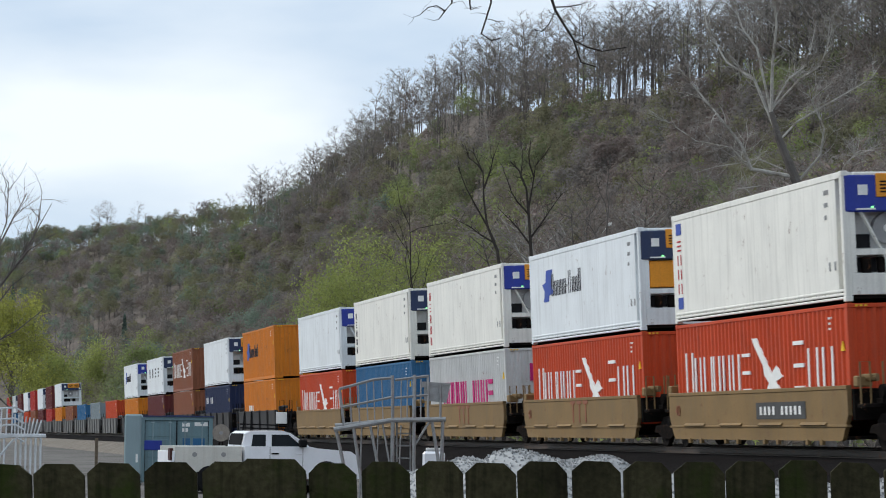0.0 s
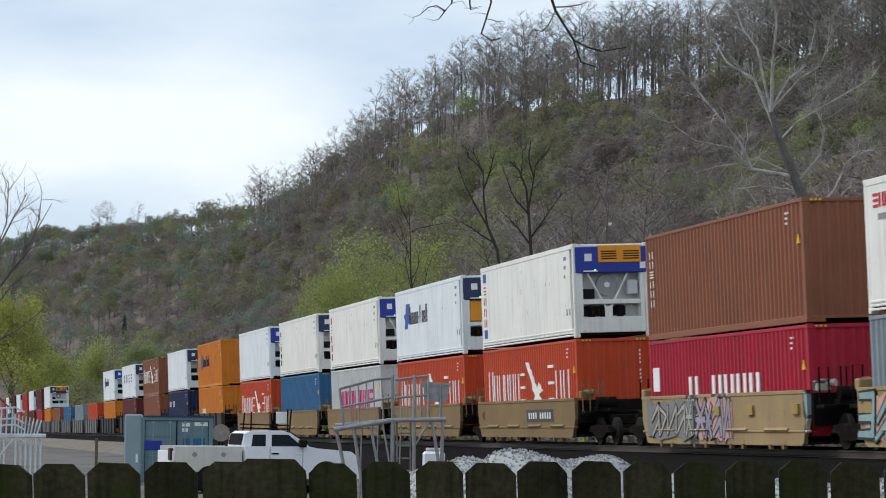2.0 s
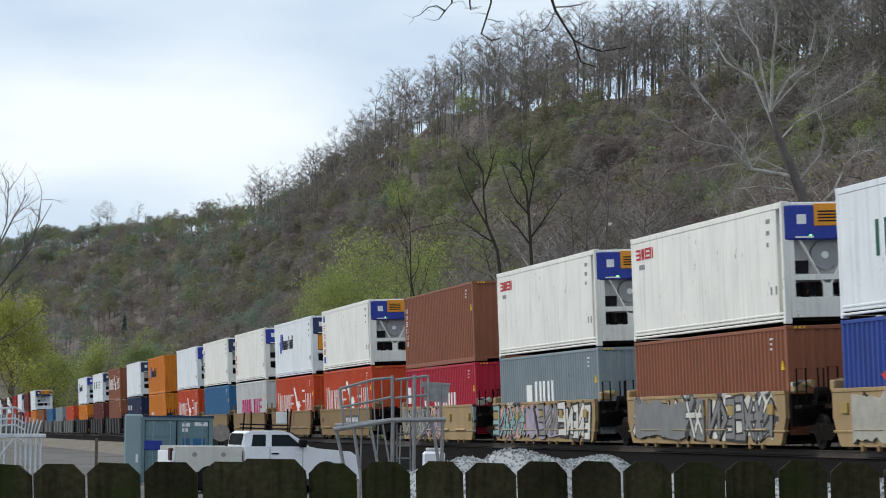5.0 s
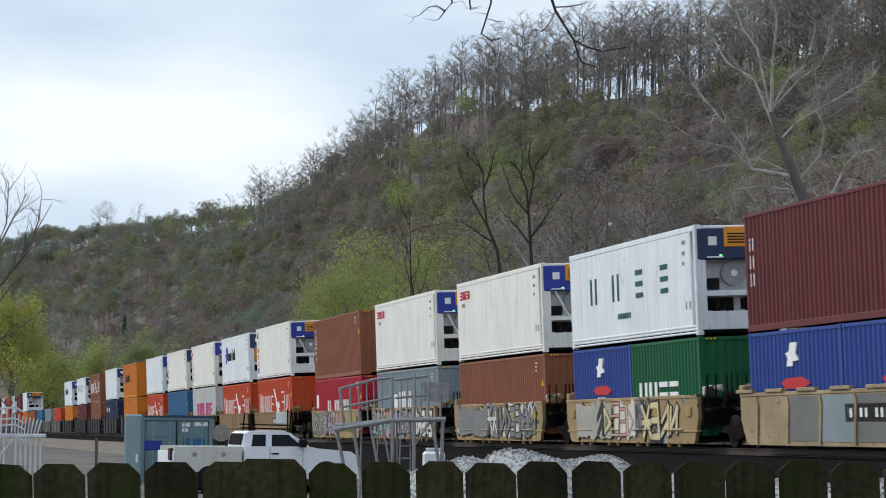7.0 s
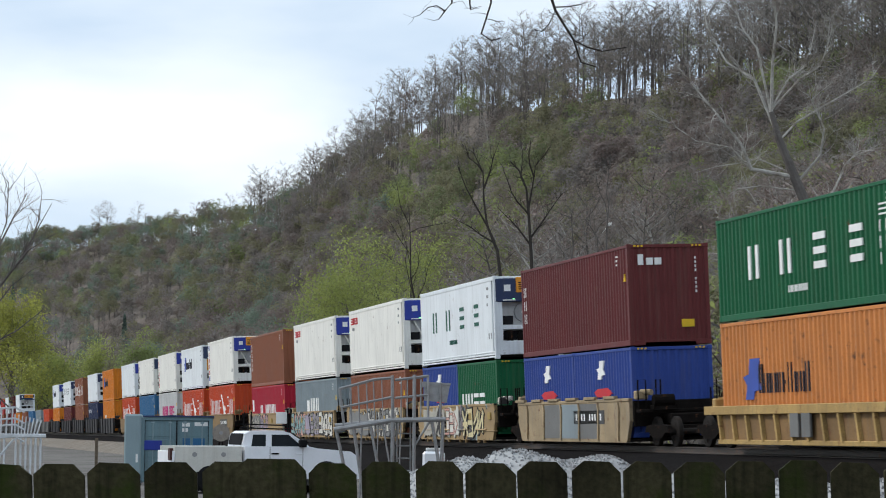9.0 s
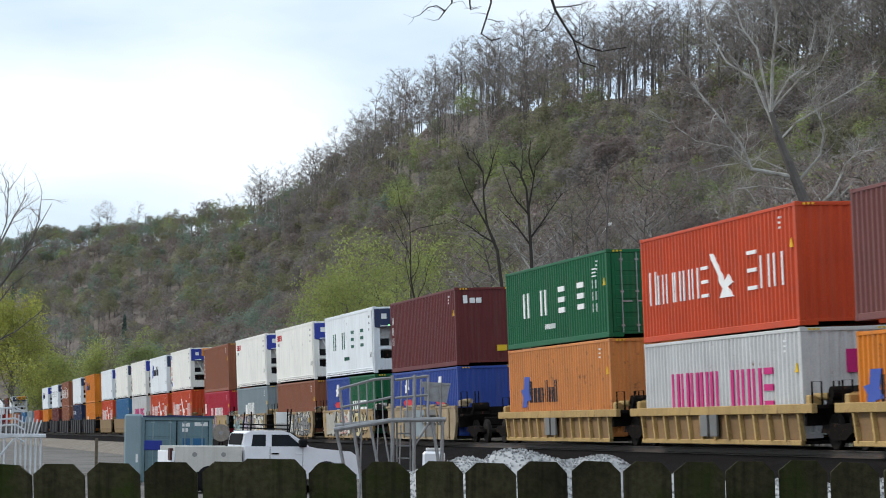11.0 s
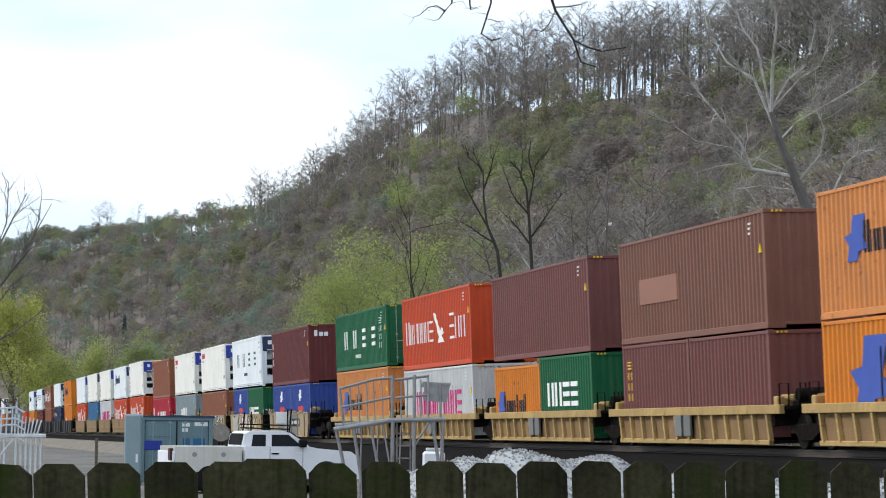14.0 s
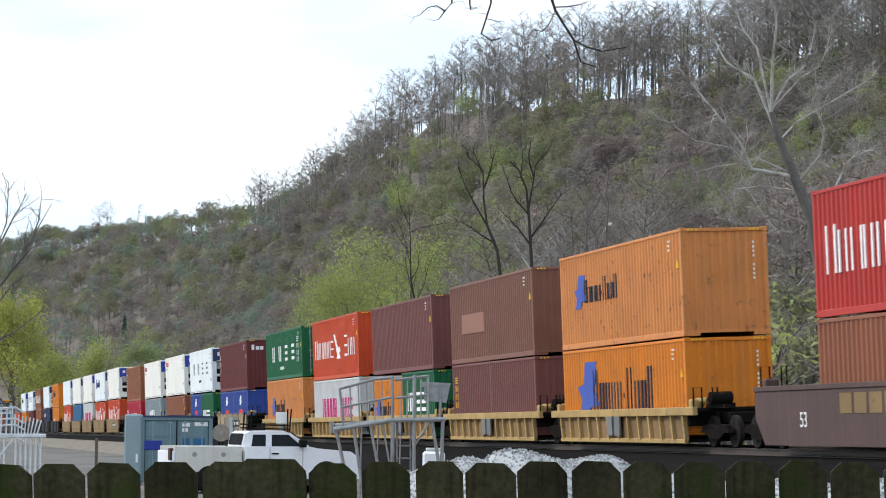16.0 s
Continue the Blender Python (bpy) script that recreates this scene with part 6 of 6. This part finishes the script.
def sycamore():
    """A leaning pale-barked tree with long arching limbs, behind the track."""
    t = thing("tree", "leaning pale-barked bare sycamore tree with long arching limbs", "tree", at=facing(21.0, 150, 0, hill(*spot(21.0, 150)[:2]) - 0.1))
    rng = random.Random(21)
    m = 29.2

    def at(x, y, deep=0.0):
        return Vector(((x - 1440) / m, deep, 2.0 + (749 - y) / m - hill(*spot(21.0, 150)[:2])))
    trunk = [at(1470, 700), at(1462, 520), at(1440, 380), at(1408, 300), at(1382, 235), at(1370, 190)]
    trunk[0].z = 0
    s = Shape()
    s.tube(trunk, [0.50, 0.42, 0.36, 0.30, 0.22, 0.15], 10, False)
    raw("trunk", s, BARK, t)
    limbs = [((1412, 306), (1335, 292), (1318, 250), (1262, 180), (1205, 110), 0.20, -1), ((1382, 235), (1340, 130), (1290, 95), (1255, 30), (1240, -40), 0.14, 2),
             ((1370, 190), (1372, 110), (1380, 40), (1372, -40), (1368, -110), 0.15, -2), ((1370, 195), (1345, 75), (1320, 40), (1300, -20), (1290, -60), 0.12, 1),
             ((1415, 315), (1455, 270), (1462, 225), (1445, 190), (1435, 170), 0.12, -2), ((1385, 240), (1415, 205), (1480, 165), (1545, 125), (1560, 100), 0.10, 2),
             ((1368, 188), (1420, 135), (1455, 115), (1468, 85), (1470, 60), 0.10, -2), ((1335, 292), (1300, 255), (1240, 245), (1195, 215), (1170, 205), 0.09, -2),
             ((1372, 180), (1400, 130), (1425, 110), (1440, 70), (1450, 20), 0.09, 1), ((1408, 300), (1345, 270), (1320, 275), (1270, 280), (1230, 290), 0.07, 2),
             ((1420, 330), (1350, 322), (1310, 328), (1290, 345), (1280, 350), 0.07, -1), ((1440, 370), (1478, 330), (1500, 280), (1515, 265), (1530, 262), 0.12, 1)]
    for *ps, r, deep in limbs:
        pts = [at(*p, deep * i / 3) for i, p in enumerate(ps)]
        s = Shape()
        r *= 0.72
        s.tube(pts, [r, r * 0.85, r * 0.65, r * 0.45, r * 0.2], 7, False)
        for i in range(24):
            k = rng.uniform(0.7, 3.98)
            j = int(k)
            q = pts[j].lerp(pts[j + 1], k - j)
            d = (pts[j + 1] - pts[j]).normalized()
            e = (d * 0.7 + Vector((rng.gauss(0, 0.7), rng.gauss(0, 0.5), rng.gauss(0.1, 0.5)))).normalized()
            grow(s, q, e, rng.uniform(1.0, 2.6), r * 0.26, 2, rng, 0.25, 0.02, 4)
        raw("limb", s, SYCAMORE, t)


sycamore()
tree(12.05, 150, "slender dark bare tree at the foot of the hill", 15.5, 0.14, BARK_DARK, 37, (-0.05, 0), 3, 4, clear=0.4, limbs=10, reach=0.28, rise=1.0)
bag_tree = tree(16.2, 120, "brown bare tree with fine twigs behind the track", 13.5, 0.16, BARK, 41, (0.03, 0), 3, 5, clear=0.3, limbs=13, reach=0.34)
tree(15.6, 140, "brown bare tree with fine spreading twigs behind the track", 14.5, 0.16, BARK, 42, (-0.02, 0), 3, 5, clear=0.3, limbs=13, reach=0.36)
tree(10.35, 165, "yellow-green willow leafing out behind the track", 11.0, 0.2, BARK, 51, (-0.02, 0), 3, 5, LEAF_LIME, 9000, 0.11, 0.55, clear=0.2, limbs=15, reach=0.45, rise=0.5)
tree(11.35, 172, "lime-green leafing tree behind the track", 13.0, 0.2, BARK, 52, (0.02, 0), 3, 5, LEAF_LIME, 8000, 0.11, 0.6, clear=0.2, limbs=14, reach=0.45, rise=0.5)
tree(9.6, 185, "olive budding tree behind the track", 10.5, 0.2, BARK, 53, (0, 0), 3, 5, LEAF_GREEN, 4500, 0.11, 0.5, clear=0.2, limbs=14, reach=0.42, rise=0.6)
tree(2.7, 430, "yellow-green leafing tree beyond the far end of the yard", 22.0, 0.35, BARK, 61, (0, 0), 3, 5, LEAF_YELLOW, 17000, 0.22, 1.1, clear=0.15, limbs=18, reach=0.46, rise=0.45)
tree(3.5, 470, "pale green leafing tree beyond the far end of the yard", 14.0, 0.3, BARK, 62, (0, 0), 3, 5, LEAF_LIME, 9000, 0.24, 1.0, clear=0.15, limbs=16, reach=0.45, rise=0.4)
tree(4.6, 520, "olive green leafing tree beyond the far end of the yard", 14.0, 0.3, BARK, 63, (0, 0), 3, 5, LEAF_LIME, 7000, 0.24, 1.1, clear=0.15, limbs=16, reach=0.45, rise=0.4)
tree(5.6, 540, "green leafing tree beyond the far end of the yard", 12.0, 0.3, BARK, 64, (0, 0), 3, 5, LEAF_GREEN, 7000, 0.24, 1.1, clear=0.15, limbs=16, reach=0.5, rise=0.4)


def limbed_tree(bearing, d, words, wood, seed, radius, trunk, limbs, twigs=9):
    """A bare tree along given guide lines of its trunk and main limbs (across, up, in metres), with forking twigs."""
    ground = hill(*spot(bearing, d)[:2])
    t = thing("tree", words, "tree", at=facing(bearing, d, 0, ground - 0.1))
    rng = random.Random(seed)
    pts = [Vector((0, 0, 0))] + [Vector((x, 0, z - ground)) for x, z in trunk]
    n = len(pts)
    s = Shape()
    s.tube(pts, [radius * (1 - 0.85 * i / (n - 1)) for i in range(n)], 8, False)
    raw("trunk", s, wood, t)
    for line in limbs + [trunk[-3:]]:
        deep = rng.uniform(-0.35, 0.35)
        pts = [Vector((x, deep * i, z - ground)) for i, (x, z) in enumerate(line)]
        r = radius * 0.5
        n = len(pts)
        s = Shape()
        s.tube(pts, [r * (1 - 0.8 * i / (n - 1)) for i in range(n)], 6, False)
        for i in range(twigs):
            k = (n - 1) * rng.uniform(0.15, 0.99)
            j = int(k)
            q, way = pts[j].lerp(pts[j + 1], k - j), (pts[j + 1] - pts[j]).normalized()
            e = (way * 0.9 + Vector((rng.gauss(0, 0.6), rng.gauss(0, 0.5), rng.gauss(0.15, 0.4)))).normalized()
            grow(s, q, e, (pts[-1] - pts[0]).length * rng.uniform(0.16, 0.34), r * 0.3, 1, rng, 0.22, 0.06, 3)
        raw("limb", s, wood, t)


limbed_tree(1.73, 70, "bare grey-brown tree with long thin rising twigs in the yard", BARK, 73, 0.075, [(0.04, 3.68), (0.09, 4.93), (0.14, 6.35), (0.19, 7.77), (0.32, 9.04)],
            [[(0.05, 4.62), (0.77, 5.89), (1.3, 6.61), (1.7, 7.36), (2.13, 8.17)], [(0.08, 5.25), (0.67, 6.99), (0.92, 7.71), (0.95, 8.34), (0.97, 8.93)], [(0.12, 5.88), (0.74, 7.07), (1.12, 7.87), (1.49, 8.59)],
             [(0.04, 3.68), (0.8, 4.39), (1.26, 4.64), (1.99, 5.25)], [(1.37, 6.69), (1.64, 7.25), (1.82, 7.81), (1.9, 8.64)], [(0.03, 4.3), (0.62, 5.26), (1.08, 5.89), (1.69, 6.38)], [(0.77, 5.89), (1.19, 6.45), (1.52, 6.85), (2.22, 7.31)]], 11)
limbed_tree(13.95, 120, "dark bare tree with thin crooked branches beside the track", BARK_DARK, 31, 0.105, [(-0.1, 8.4), (-0.39, 10.6), (-0.89, 11.83), (-1.06, 13.07), (-1.1, 14.4), (-1.57, 15.34)],
            [[(-0.83, 11.69), (-1.44, 12.74), (-1.94, 13.62), (-2.28, 14.56)], [(-1.06, 13.62), (-0.74, 14.45), (-0.63, 15.01), (-0.31, 15.84)], [(-0.61, 11.01), (-1.21, 11.36), (-1.71, 11.75), (-2.43, 12.1)], [(-1.1, 14.4), (-1.35, 14.78), (-1.79, 15.11), (-2.01, 15.83)]])
limbed_tree(14.61, 122, "dark bare tree with forked upright branches beside the track", BARK_DARK, 34, 0.115, [(-0.02, 8.52), (-0.14, 10.75), (-0.26, 12.54), (-0.38, 13.83), (-0.77, 14.78), (-1.14, 15.12)],
            [[(-0.29, 12.71), (-0.07, 13.97), (0.07, 14.95), (0.68, 15.74)], [(-0.26, 12.54), (-0.85, 13.21), (-1.13, 13.68), (-1.47, 14.67)], [(-0.2, 11.31), (0.41, 12.15), (0.75, 12.66), (1.38, 13.55)],
             [(-0.17, 11.03), (-0.76, 11.81), (-1.12, 12.2), (-1.6, 12.65)], [(0.01, 14.39), (-0.21, 14.95), (-0.27, 15.37), (-0.16, 16.25)], [(-0.38, 13.83), (-0.66, 14.39), (-0.61, 14.95), (-0.55, 15.85)]])

s = Shape()
for k in range(5):
    s.tube([(0.22 + 0.03 * k, 0.0, 11.80 + 0.03 * k), (0.26 + 0.03 * k, -0.04, 11.86 + 0.02 * k), (0.30 + 0.03 * k, 0.02, 11.98 - 0.03 * k)], [0.02, 0.09, 0.015], 7)
s.tube([(0.0, 0.0, 11.5), (0.3, 0.0, 11.9)], 0.012, 4)
part("snagged_bag", s, MARK_WHITE, bag_tree, "white scrap of plastic caught on a twig")


def overhang():
    """A tree beside the fence whose twigs hang over the view."""
    t = thing("tree", "bare tree beside the fence with thin overhanging dark twigs", "tree", at=facing(12.5, 9.0))
    rng = random.Random(8)
    m = 1 / 487.0

    def at(x, y):
        return Vector(((x - 784) * m, 0, 2.0 + (753 - y) * m))
    s = Shape()
    s.tube([Vector((3.0, 0.1, 0)), Vector((2.95, 0, 1.5)), Vector((2.85, 0, 3.0)), Vector((2.7, 0, 4.6))], [0.14, 0.12, 0.10, 0.07], 9, False)
    raw("trunk", s, BARK_DARK, t)
    s = Shape()
    s.tube([Vector((2.82, 0, 3.2)), Vector((1.9, 0, 3.95)), Vector((0.9, 0, 3.88)), Vector((0.0, 0, 3.72))], [0.05, 0.03, 0.02, 0.012], 7, False)
    raw("limb", s, BARK_DARK, t)
    for ps, r in ((((865, -60), (867, 0), (850, 55), (868, 67), (885, 62)), 0.006), (((960, -55), (982, 12), (1015, 65), (1028, 105), (1055, 113)), 0.008), (((1015, 65), (1040, 78), (1065, 85), (1105, 78), (1110, 77)), 0.004),
                  (((982, 12), (970, 38), (958, 50), (948, 48), (945, 46)), 0.004), (((982, 6), (1005, 5), (1020, 2), (1030, 0), (1035, -4)), 0.0035), (((800, -50), (797, 0), (785, 14), (775, 28), (773, 30)), 0.005),
                  (((785, 14), (770, 5), (755, 8), (740, 22), (728, 26)), 0.0035), (((830, -40), (829, 0), (831, 12), (836, 10), (837, 6)), 0.005), (((850, 55), (858, 28), (870, 30), (880, 34), (889, 32)), 0.003)):
        s = Shape()
        pts = [at(*p) for p in ps]
        r *= 0.75
        s.tube(pts, [r, r * 0.9, r * 0.75, r * 0.55, r * 0.3], 6, False)
        for _ in range(4):
            j = rng.randrange(1, 4)
            q = pts[j].lerp(pts[j + 1], rng.random())
            grow(s, q, Vector((rng.gauss(0, 1), 0.2 * rng.gauss(0, 1), rng.gauss(-0.2, 0.5))).normalized(), rng.uniform(0.03, 0.07), r * 0.35, 0, rng, 0.3, 0.1)
        raw("twig", s, BARK_DARK, t)


overhang()

motions()
